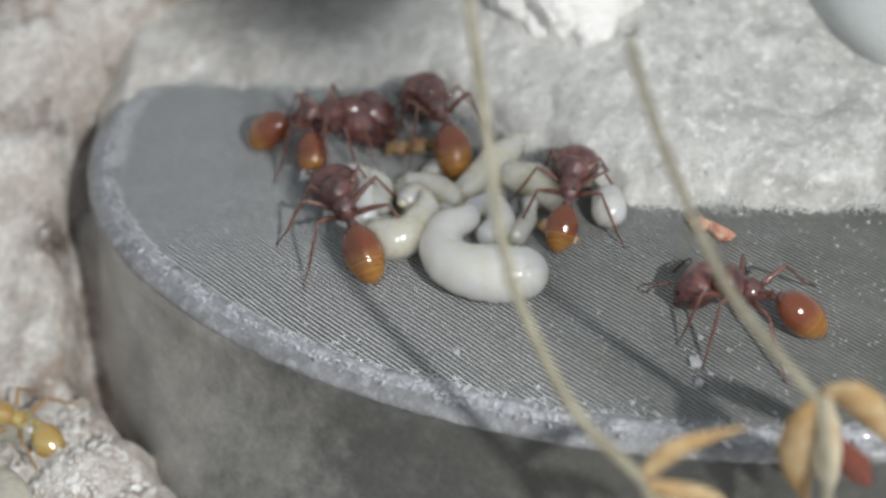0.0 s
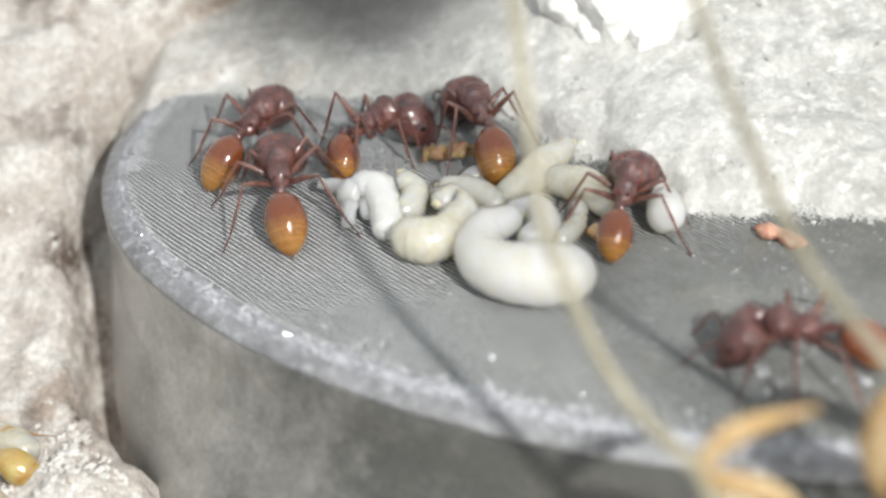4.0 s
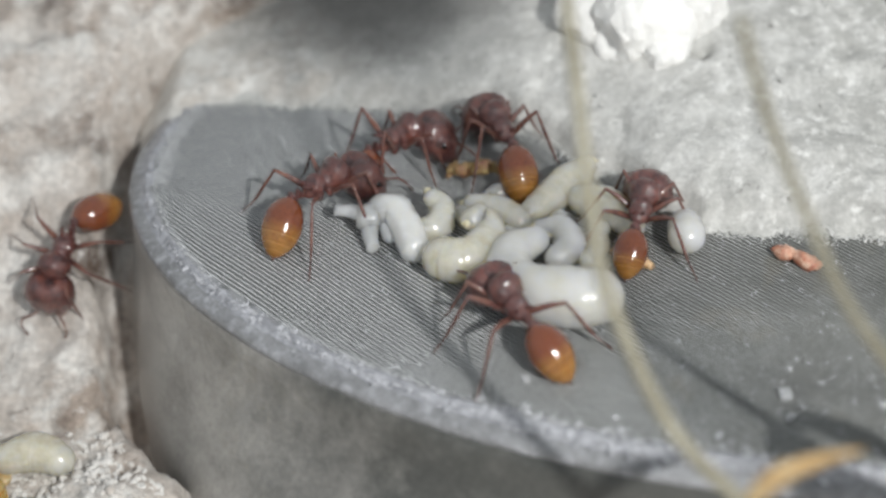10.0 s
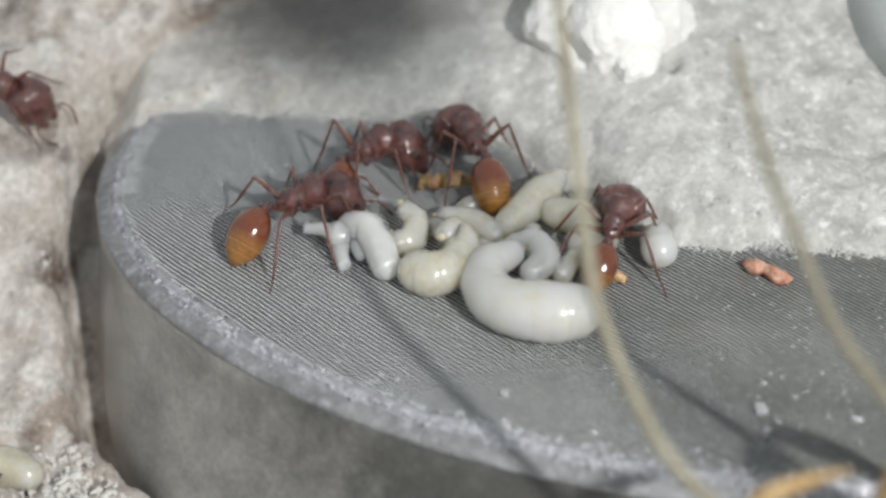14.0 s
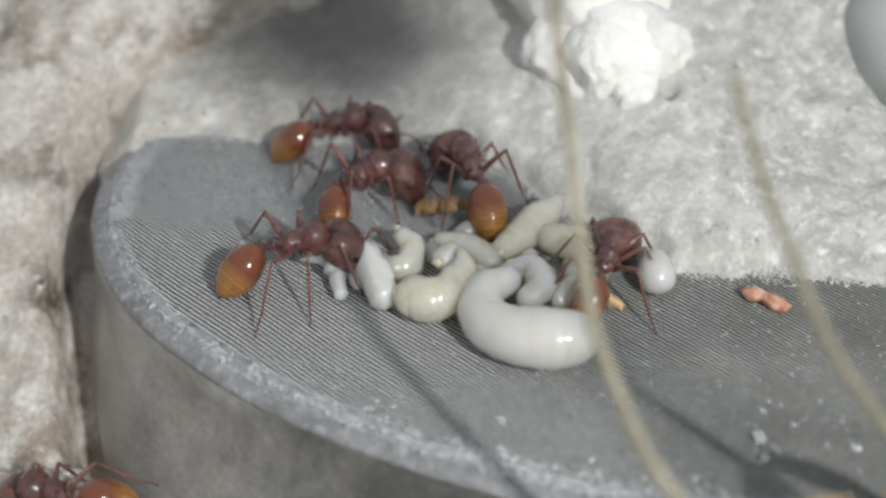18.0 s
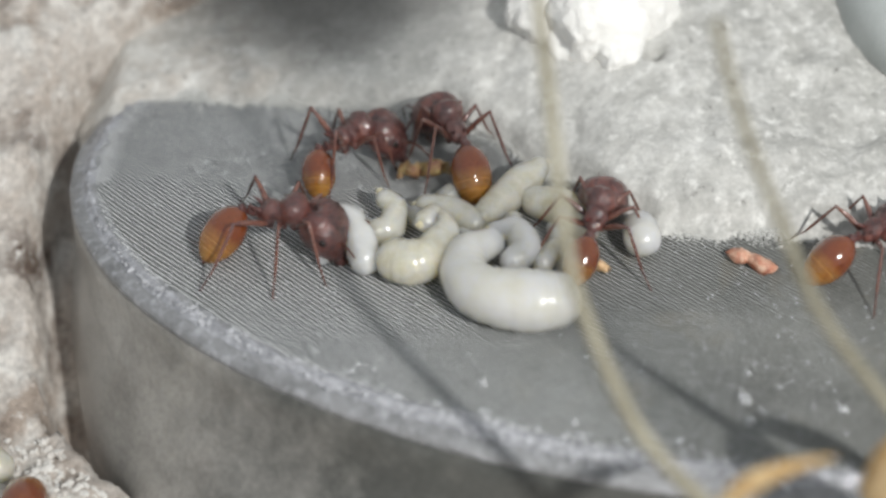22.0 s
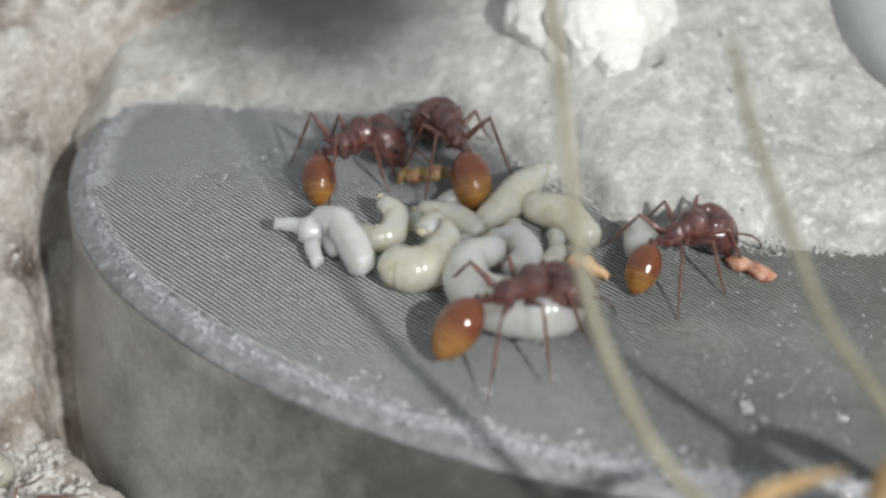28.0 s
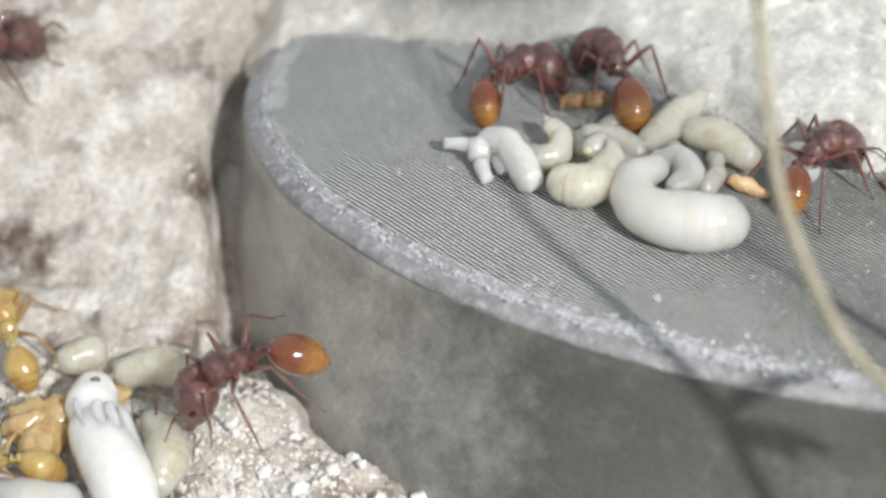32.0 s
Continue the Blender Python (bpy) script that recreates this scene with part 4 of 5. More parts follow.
# the second brood heap on the low ground
def curled_pupa():
    """A large white pupa lying bent, its limbs folded along the belly, one dark eye spot."""
    thing = base("pupa", -13.6, -7.4, -5.15, 0, "large white bent ant pupa with a dark eye spot", "pupa", "pupae in the lower heap")
    shift = Vector((13.6, 7.4, 5.15))

    def limb(name, pts, radii, seg=12, mat=WHITE_PUPA):
        bm = bmesh.new()
        tube(bm, [Vector(p) + shift for p in pts], radii, seg, 6)
        for v in bm.verts:
            v.co += 0.03 * Vector((noise.noise(v.co * 2.5), noise.noise(v.co * 2.5 + Vector((4, 0, 0))), noise.noise(v.co * 2.5 + Vector((0, 4, 0)))))
        part(name, bm, mat, thing)

    limb("body", [(-14.25, -6.35, -4.25), (-14.05, -6.85, -4.25), (-13.5, -7.65, -4.28), (-12.85, -8.75, -4.3), (-12.45, -9.7, -4.4), (-12.25, -10.25, -4.5), (-12.2, -10.35, -4.5)], [0.55, 0.78, 0.92, 0.90, 0.70, 0.34, 0.08], 24)
    limb("head", [(-14.20, -5.02, -4.2), (-14.22, -5.10, -4.2), (-14.30, -5.45, -4.15), (-14.32, -6.0, -4.15), (-14.22, -6.55, -4.2), (-14.15, -6.75, -4.25)], [0.10, 0.42, 0.66, 0.76, 0.56, 0.2], 22)
    bm = bmesh.new()
    blob(bm, Vector((-14.22, -5.62, -3.50)) + shift, (0.16, 0.13, 0.08), (0, 0, 20), 14, 9)
    part("eye", bm, EYE_SPOT, thing, "grey eye spot")
    for dx, z in ((0.0, -3.60), (0.36, -3.65), (0.72, -3.84)):
        limb("leg", [(-14.05 + dx * 0.8, -6.15 - 0.1 * dx, z - 0.22), (-13.95 + dx, -6.65, z + 0.02), (-13.62 + dx, -7.35, z + 0.02), (-13.25 + dx, -8.05, z - 0.02), (-12.98 + dx, -8.6, z - 0.12)], [0.12, 0.19, 0.19, 0.16, 0.06])
    limb("antenna", [(-14.62, -5.8, -3.72), (-14.62, -6.3, -3.65), (-14.35, -6.9, -3.6), (-13.95, -7.5, -3.6), (-13.7, -7.9, -3.65)], [0.07, 0.10, 0.10, 0.10, 0.05])
    return thing


curled_pupa()
pupa(-17.3, -6.6, -5.2, 100, 1.3, "white ant pupa lying in the lower heap", group="pupae in the lower heap")
pupa(-13.9, -10.4, -5.2, 160, 1.4, "white ant pupa lying in the lower heap", group="pupae in the lower heap")
larva([(-12.55, -6.25, -4.55), (-12.10, -6.95, -4.45), (-11.95, -7.7, -4.45), (-12.05, -8.35, -4.5)], [0.45, 0.60, 0.66, 0.52], CLEAR_GRUB, "plump translucent ant larva in the lower heap", 9, -5.15)
larva([(-15.95, -8.95, -4.55), (-15.25, -9.25, -4.5), (-14.45, -9.15, -4.55)], [0.5, 0.65, 0.52], GRUB, "cream white ant larva in the lower heap", 8, -5.15)
larva([(-15.5, -3.85, -4.5), (-14.95, -3.5, -4.5)], [0.46, 0.52], CLEAR_GRUB, "translucent larva on the low ground", 5, -5.0)
larva([(-13.65, -4.3, -4.5), (-12.85, -4.1, -4.45), (-12.15, -4.35, -4.5)], [0.48, 0.60, 0.48], CLEAR_GRUB, "translucent larva on the low ground", 7, -5.05)


def husk_scrap(x, y, z, rz, size):
    bm = bmesh.new()
    blob(bm, (0, 0, 0.4 * size), (0.8 * size, 0.6 * size, 0.42 * size), (0, 0, 0), 36, 26, 0.4, 0.5, seed=x)
    for v in bm.verts:
        q = v.co * (3.0 / size) + Vector((x, y, 0))
        v.co *= 1 + 0.16 * abs(noise.noise(q)) - 0.10 * abs(noise.noise(q * 2.3))
    ob = linked("husk_scrap", bm, BROOD_HUSK)
    ob.matrix_basis = pose(x * MM, y * MM, z * MM, 0, 0, rz)
    return tagged(ob, "crumpled tan husk scrap in the lower heap", "husk")


husk_scrap(-15.8, -6.2, -5.0, 30, 1.2)
husk_scrap(-15.55, -6.85, -5.0, 80, 1.1)
husk_scrap(-13.95, -4.85, -5.1, 10, 0.55)

# ---- crumbs ----
for i, (x, y, z, r) in enumerate(((5.1, 8.0, 2.8, 1.5), (5.9, 8.2, 2.9, 1.2), (4.1, 8.9, 2.5, 1.4), (4.4, 10.8, 3.7, 2.2), (4.3, 7.4, 2.0, 0.8), (5.6, 6.7, 2.2, 0.7), (3.1, 11.7, 3.8, 1.6), (-13.6, 13.8, 3.6, 2.2))):
    white_crumb(x, y, z, r, i + 1.0)


def smooth_pebble():
    bm = bmesh.new()
    blob(bm, (0, 0, 0), (3.2, 4.0, 2.2), (0, 20, 20), 32, 22, 0.2, 2.5, seed=3)
    ob = linked("smooth_pebble", bm, GREEN_STONE)
    ob.matrix_basis = pose(15.4 * MM, 7.6 * MM, 2.2 * MM)
    return tagged(ob, "smooth greenish grey pebble on the stone", "pebble")


smooth_pebble()


def grain(name, x, y, z, r, mat, label, category, seed):
    bm = bmesh.new()
    bmesh.ops.create_icosphere(bm, subdivisions=2, radius=1.0)
    for v in bm.verts:
        k = 1 + 0.5 * noise.noise(v.co * 1.3 + Vector((seed, 0, 0)))
        v.co = Vector((v.co.x * r * 1.2 * k, v.co.y * r * k, v.co.z * r * 0.7 * k))
    ob = linked(name, bm, mat, None, False)
    ob.matrix_basis = pose(x * MM, y * MM, (z + 0.45 * r) * MM, 0, 0, seed * 77)
    return tagged(ob, label, category, category + "s")


for i, (x, y, r) in enumerate(((1.22, -5.59, 0.12), (7.68, -6.13, 0.17), (8.06, -6.55, 0.10), (7.69, -6.89, 0.12), (10.04, -6.47, 0.11), (7.9, -5.2, 0.08), (8.6, -5.7, 0.07), (3.4, -6.9, 0.09), (5.2, -4.1, 0.06))):
    grain("salt_grain", x, y, 0.0, r, GLASSY, "tiny glassy white grain on the disc", "mineral grain", i + 0.3)
for i, (x, y, r) in enumerate(((-6.37, -5.9, 0.15), (-6.92, -6.6, 0.2), (-5.02, -8.0, 0.26), (-6.63, -7.1, 0.14), (-8.6, -6.3, 0.16), (-7.4, -7.4, 0.2), (-6.0, -8.5, 0.22), (-9.3, -7.5, 0.2), (-10.2, -6.7, 0.15), (-8.2, -8.3, 0.24))):
    white = grain("chalk_chip", x, y, ground_top(x, y), r, WHITE_LUMP, "white chalk chip at the foot of the disc", "chalk chip", i + 3.1)


def crumbs():
    """Loose chalk crumbs on the low ground before and beside the disc."""
    rnd = random.Random(9)
    spots = []
    for _ in range(9000):
        x, y = rnd.uniform(-19, -2), rnd.uniform(-12, -3.0)
        if oval_radius(x, y, 2.9) < 1 or rnd.random() > 1.15 - max(0, x + 9) * 0.13:
            continue
        if noise.noise(Vector((x * 0.6, y * 0.6, 1))) < rnd.uniform(-0.7, 0.1):
            continue
        r = min(0.24, 0.02 + abs(rnd.gauss(0, 0.055)))
        spots.append((x, y, ground_top(x, y) + r * 0.15, r, rnd.uniform(0.8, 1.7), rnd.uniform(0.5, 0.9)))
    return tagged(scatter("chalk_crumbs", spots, CRUMB, None, 0.4, 4), "loose white chalk crumbs on the low ground", "crumbs", kind="stuff")


crumbs()


def powder():
    """White powder and grit shed along the stone's foot."""
    rnd = random.Random(31)
    spots = []
    for _ in range(15000):
        x = rnd.uniform(-8.5, 17)
        d = -abs(rnd.gauss(0, 0.26)) + 0.35
        y = stone_edge(x) + d
        if noise.noise(Vector((x * 0.9, y * 0.9, 4))) < rnd.uniform(-0.8, 0.25) or oval_radius(x, y, -0.3) > 1:
            continue
        r = min(0.12, 0.008 + abs(rnd.gauss(0, 0.017)) * (1 + 1.5 * max(0, d)))
        spots.append((x, y, 0.04 + r * 0.3 + max(0, d) * 0.3, r, rnd.uniform(0.8, 1.7), rnd.uniform(0.4, 0.8)))
    return tagged(scatter("stone_powder", spots, POWDER, None, 0.4, 14), "pale powder and grit along the stone's foot", "powder", kind="stuff")


powder()


def dust():
    """Pale specks on the disc's top."""
    rnd = random.Random(12)
    spots = []
    for _ in range(2600):
        x, y = rnd.uniform(-9, 16), rnd.uniform(-8, 6)
        if oval_radius(x, y, -1.0) < 1:
            r = min(0.065, 0.010 + abs(rnd.gauss(0, 0.014)))
            spots.append((x, y, 0.04 + r * 0.4, r, rnd.uniform(0.8, 1.6), 0.7))
    return tagged(scatter("dust", spots, CRUST, None, 0.3, 6), "fine pale dust specks on the ridged disc", "dust", kind="stuff")


dust()


def fragment(name, pts, radii, mat, label, category, torn=0.25):
    bm = bmesh.new()
    c = Vector(pts[0])
    tube(bm, [Vector(p) - c for p in pts], radii, 10, 4)
    for v in bm.verts:
        v.co += torn * v.co.length * 0.5 * noise.noise(v.co * 4 + c) * v.co.normalized() + torn * 0.3 * Vector((noise.noise(v.co * 5), noise.noise(v.co * 5 + c), noise.noise(v.co * 5 - c)))
    ob = linked(name, bm, mat)
    ob.location = c * MM
    return tagged(ob, label, category)


fragment("red_fragment", [(8.1, -0.55, 0.16), (8.35, -0.80, 0.22), (8.6, -0.85, 0.2), (8.95, -1.2, 0.2), (9.25, -1.3, 0.14)], [0.10, 0.24, 0.15, 0.24, 0.08], RED_BIT, "red and cream insect fragment on the disc", "fragment")
fragment("tan_fragment", [(3.65, -0.62, 0.2), (3.95, -0.88, 0.26), (4.30, -1.05, 0.22), (4.70, -1.35, 0.16)], [0.12, 0.24, 0.20, 0.10], TAN_BIT, "tan food scrap beside the brood", "fragment")
fragment("food_scrap", [(-1.15, 2.62, 0.30), (-0.95, 2.80, 0.46), (-0.62, 2.62, 0.58), (-0.38, 2.86, 0.50), (-0.12, 2.70, 0.62), (0.18, 2.88, 0.44), (0.34, 2.80, 0.30)], [0.04, 0.16, 0.24, 0.14, 0.24, 0.15, 0.04], FOOD, "torn yellow-brown food scrap between two ants", "fragment", 0.55)


# ---- dry flower stalks standing before the disc ----
def petal(bm, pts, width, curl=0.25):
    """A thick curled bract along a line."""
    P = [Vector(p) for p in pts]
    tube_r = [0.02 + width * w for w in (0.45, 0.9, 1.0, 0.7, 0.12)]
    line = []
    for i in range(5):
        u = i / 4 * (len(P) - 1)
        k = min(int(u), len(P) - 2)
        line.append(P[k].lerp(P[k + 1], u - k))
    rings = tube(bm, line, tube_r, 14, 5)
    n = len(rings)
    for i, r in enumerate(rings):
        c = sum((v.co for v in r), Vector()) / len(r)
        for v in r:
            d = v.co - c
            d *= 1 + 0.10 * math.sin(7 * math.atan2(d.y, d.x) + 1.5) + 0.12 * noise.noise(v.co * 0.9)
            d.y *= 0.30
            v.co = c + d + Vector((0, curl * width * (d.x / max(width, 0.01)) ** 2, 0.02 * noise.noise(v.co * 6)))


def flower_stalk(name, stem_pts, radius, petals, foot, label):
    thing = base("dry_flower_stalk", foot[0], foot[1], foot[2], 0, label, "dry flower stalk", "dry flower stalks")
    shift = Matrix.Translation([-v for v in foot])
    bm = bmesh.new()
    tube(bm, stem_pts, [radius * (1.0 - 0.25 * i / len(stem_pts)) for i in range(len(stem_pts))], 12, 6)
    bm.transform(shift)
    part("stem", bm, STRAW, thing, "thin dry straw-coloured stem")
    bm = bmesh.new()
    lo = Vector(stem_pts[0])
    tube(bm, [lo, lo.lerp(Vector(foot), 0.3) + Vector((0.3, -0.4, 0)), lo.lerp(Vector(foot), 0.7) + Vector((0.2, -0.2, 0)), Vector(foot)], [radius, radius * 1.1, radius, radius * 0.9], 10, 5)
    bm.transform(shift)
    part("stalk", bm, STRAW, thing)
    for pts, width, mat in petals:
        bm = bmesh.new()
        petal(bm, pts, width)
        bm.transform(shift)
        part("bract", bm, mat, thing, "curled golden dry bract" if mat is HUSK else "")
    return thing


flower_stalk("left", [(5.63, -12.9, 3.71), (4.19, -11.8, 4.73), (3.11, -10.5, 6.46), (2.65, -9.5, 7.74), (2.24, -7.3, 10.4), (2.03, -6.1, 11.79), (1.89, -5.0, 13.22)], 0.15,
             [([(5.63, -12.9, 3.75), (6.0, -12.85, 4.4), (6.6, -12.7, 4.75), (7.81, -12.4, 4.85)], 0.26, HUSK),
              ([(5.7, -13.0, 3.7), (6.4, -13.1, 3.5), (7.0, -13.0, 3.2), (7.6, -12.9, 2.6)], 0.30, HUSK),
              ([(5.7, -12.9, 3.6), (6.0, -12.9, 3.2), (6.5, -12.8, 2.7), (6.8, -12.8, 2.2)], 0.32, PALE_HUSK)],
             (7.5, -13.6, -5.2), "dry pale stem ending in curled golden bracts")
flower_stalk("right", [(9.58, -11.52, 4.55), (7.79, -10.28, 6.43), (6.79, -9.56, 8.26), (5.97, -8.31, 9.92), (5.37, -7.50, 11.65)], 0.135,
             [([(9.50, -11.52, 4.60), (9.18, -11.62, 3.72), (9.23, -11.68, 2.63), (9.61, -11.74, 1.32)], 0.42, HUSK),
              ([(9.61, -11.40, 4.60), (9.78, -11.62, 3.51), (9.93, -11.74, 2.63), (10.15, -11.62, 1.53)], 0.38, PALE_HUSK),
              ([(9.66, -11.30, 4.71), (10.37, -11.08, 4.38), (11.14, -10.97, 3.29), (11.79, -10.86, 2.08)], 0.4, HUSK),
              ([(10.05, -11.52, 3.29), (10.48, -11.52, 2.52), (10.82, -11.40, 1.87), (11.14, -11.30, 1.32)], 0.34, SEED)],
             (9.6, -14.2, -5.2), "dry straw stem with a golden seed head and red seed")

# added stalk, out of view beside the lens, to throw the stone's soft dark shadow
flower_stalk("tall", [(12.7, -20.9, 24.1), (14.1, -21.7, 23.4), (15.6, -22.5, 15.0), (16.6, -23.4, 10.0), (17.0, -24.0, 4.0)], 0.14,
             [([(11.9, -21.0, 23.8), (11.8, -20.8, 24.7), (11.7, -20.7, 25.6), (11.6, -20.5, 27.1)], 1.05, HUSK),
              ([(12.7, -21.1, 23.6), (12.7, -20.9, 24.6), (12.6, -20.8, 25.7), (12.5, -20.6, 27.3)], 1.25, HUSK),
              ([(13.5, -20.9, 23.9), (13.6, -20.7, 24.8), (13.6, -20.6, 25.7), (13.6, -20.4, 27.1)], 1.0, PALE_HUSK),
              ([(12.3, -20.6, 23.9), (12.3, -20.4, 24.8), (12.2, -20.3, 25.9), (12.1, -20.1, 27.5)], 1.15, PALE_HUSK)],
             (17.4, -25.0, -5.2), "added unseen stalk whose broad head shades the stone")


def motions():
    """What moves in the clip: the insects, their joints and what they carry."""
    crawl(ant_a, [
        (0, -2.2, -0.62, 0, 0, 110.8, 5.6, -8.8, 0),
        (1, -2.16, -0.58, 0, 0, 101.4, -2.4, -1.4, 0),
        (2, -2.79, -0.12, 0, 0, 101.1, 16.9, -12.6, 0),
        (3, -4.14, 0.85, 0, 0, 130.3, -30.3, 8.6, 0),
        (3.5, -4.83, 0.89, 0, 0, 110.1, 6.1, -8.2, 0),
        (5.5, -5.13, 1.31, 0, 0, 95.2, -5.7, 1.6, 0),
        (6, -5.43, 1.52, 0, 0, 89.9, 1.6, -0.9, -0),
        (7, -4.7, 1.39, 0, 0, 47, 45.1, -18.7, -0),
        (8, -5, 1.41, 0, 0, 54.9, 40.9, -18, -0),
        (9, -4.54, 1.24, 0, 0, 40, 37.3, -9.5, -0),
        (10, -4.54, 1.16, 0, 0, 39.4, 30.2, -6.1, -0),
        (11, -4.45, 0.71, 0, 0, 35.9, 15.5, 3.1, -0),
        (13, -4.58, 0.85, 0, 0, 34.7, 17.1, 2.4, -0),
        (14, -4.45, 0.98, 0, 0, 26.4, 25.5, -1.2, -0),
        (16.5, -4.23, 1.07, 0, 0, 37.7, 35, -9.5, -0),
        (17, -5.19, 1.14, 0, 0, 30.2, 37.1, -8.8, -0),
        (18, -4.25, 0.10, 0, 0, 11.5, 22.6, 1.8, -0),
        (19, -3.85, 0.04, 0, 0, -0.5, 48, -4.8, -0),
        (20, -3.78, -0.16, 0, 0, -14, 48, -0.4, -0),
        (21, -4.19, -0.3, 0, 0, -8.1, 48, -2, -0),
        (22, -4.19, -0.27, 0, 0, -8.4, 48, -9.6, -0),
        (23, -4.22, -0.27, 0, 0, -11, 48, -5.3, -0),
        (24, -3.94, -0.63, 0, 0, -12.1, 48, -1.8, -0),
        (24.5, -4.33, -1.19, 0, 0, -19.6, 48, 6.3, -0),
        (25, -4.23, -1.47, 0, 0, -23.3, 60, -38.3, -0),
        (25.5, -4.4, -2.61, 0, 0, -57.7, 47.7, -19.3, -0),
        (26.5, -2.06, -2.86, 0.1, 0, -11.15, 21.15, -3.15, 0),
        (27.5, 0.29, -3.11, 0.2, 0, 35.4, -5.4, 13, 0),
        (28, 2.06, -3.54, 0.35, 0, 19.6, 22.2, 1.4, 0),
        (28.25, 1.12, -3.24, 0.32, 0, 63.85, 10.4, 0.05, 0),
        (28.5, 0.17, -2.94, 0.3, 0, 108.1, -1.4, -1.3, 0),
        (29, -2.55, -0.65, 0, 0, 118.2, -2.2, -4.6, 0),
        (29.5, -2.82, -0.78, 0, 0, 140.9, -25.3, 2.9, 0),
        (30, -5.75, -0.51, 0, 0, 169.3, -30.7, 3.6, 0),
        (30.25, -7.08, -1.88, -0.2, 18, 205.2, -21.7, 1.85, 0),
        (30.5, -7.79, -3.26, -0.4, 36, 241.1, -12.7, 0.1, 0),
        (31, -10.03, -5.81, -3.9, 8, 242.8, -10.7, -0.8, 0),
        (31.5, -9.64, -5.81, -3.7, 14, 223.9, -17.5, -0.8, 0),
        (32, -9.89, -5.95, -3.6, 15, 204.5, -17.8, -4.3, 0),
    ])
    crawl(ant_b, [
        (0, -2.54, 3.5, 0, 0, 36.4, 57.4, -28.8, -0),
        (6, -2.51, 3.5, 0, 0, 38.4, 52.8, -25.1, -0),
        (8, -2.54, 3.5, 0, 0, 32.3, 60, -34.2, -0),
        (12, -2.51, 3.55, 0, 0, 39.1, 53.3, -25.8, -0),
        (18, -2.54, 3.5, 0, 0, 32.1, 60, -33.7, -0),
        (21, -2.53, 3.53, 0, 0, 38.1, 54.4, -26.9, -0),
        (25, -2.54, 3.5, 0, 0, 32.6, 60, -34.7, -0),
        (28, -2.53, 3.5, 0, 0, 36.8, 56.3, -27.4, -0),
        (32, -2.53, 3.5, 0, 0, 36.8, 56.3, -27.4, -0),
    ])
    crawl(ant_c, [
        (0, 0.42, 3.92, 0.12, 0, 112.6, -10.1, 2.5, 0),
        (32, 0.42, 3.92, 0.12, 0, 112.6, -10.1, 2.5, 0),
    ])
    crawl(ant_d, [
        (0, 4.59, 0.18, 0, 0, 80.5, -9.6, 7.9, -0),
        (1, 4.56, 0.44, 0, 0, 76.7, -2.8, 5.4, -0),
        (2, 4.67, 0.17, 0, 0, 74.4, 0.8, 3.6, -0),
        (3, 4.64, -0.26, 0, 0, 77.8, -1.8, 3.3, -0),
        (5.5, 4.66, 0.45, 0, 0, 77.5, 1.1, 2.9, -0),
        (7, 4.66, -0.19, 0, 0, 67.3, -15.5, 12.9, -0),
        (9, 4.47, 0.23, 0, 0, 81.3, -0.2, 2.3, -0),
        (11, 4.45, 0.04, 0, 0, 71.7, -5, 8, -0),
        (13, 4.45, 0.11, 0, 0, 73.7, -6.4, 8.6, -0),
        (19, 4.32, -0.26, 0, 0, 71.7, -13.2, 12.1, -0),
        (23, 4.46, -0.09, 0, 0, 74.8, -11.4, 10.8, -0),
        (25, 4.76, -0.55, 0, 0, 58.4, -10, 15.5, -0),
        (25.5, 5.09, -1.01, 0, 0, 49.1, 13.1, 1.9, -0),
        (27.5, 6.74, -0.79, 0, 0, 32.3, 22.3, -0.2, -0),
        (28, 6.72, -0.61, 0, 0, 30.3, 32.4, -6.6, -0),
        (30, 6.45, -0.53, 0, 0, 32.8, 44.2, -15.8, -0),
        (31, 6.35, 0.51, 0.24, -9.8, 3.2, 60, -45, 27.2),
        (32, 6.08, -0.44, 0, 0, 44.8, 39.3, -14.7, -0),
    ])
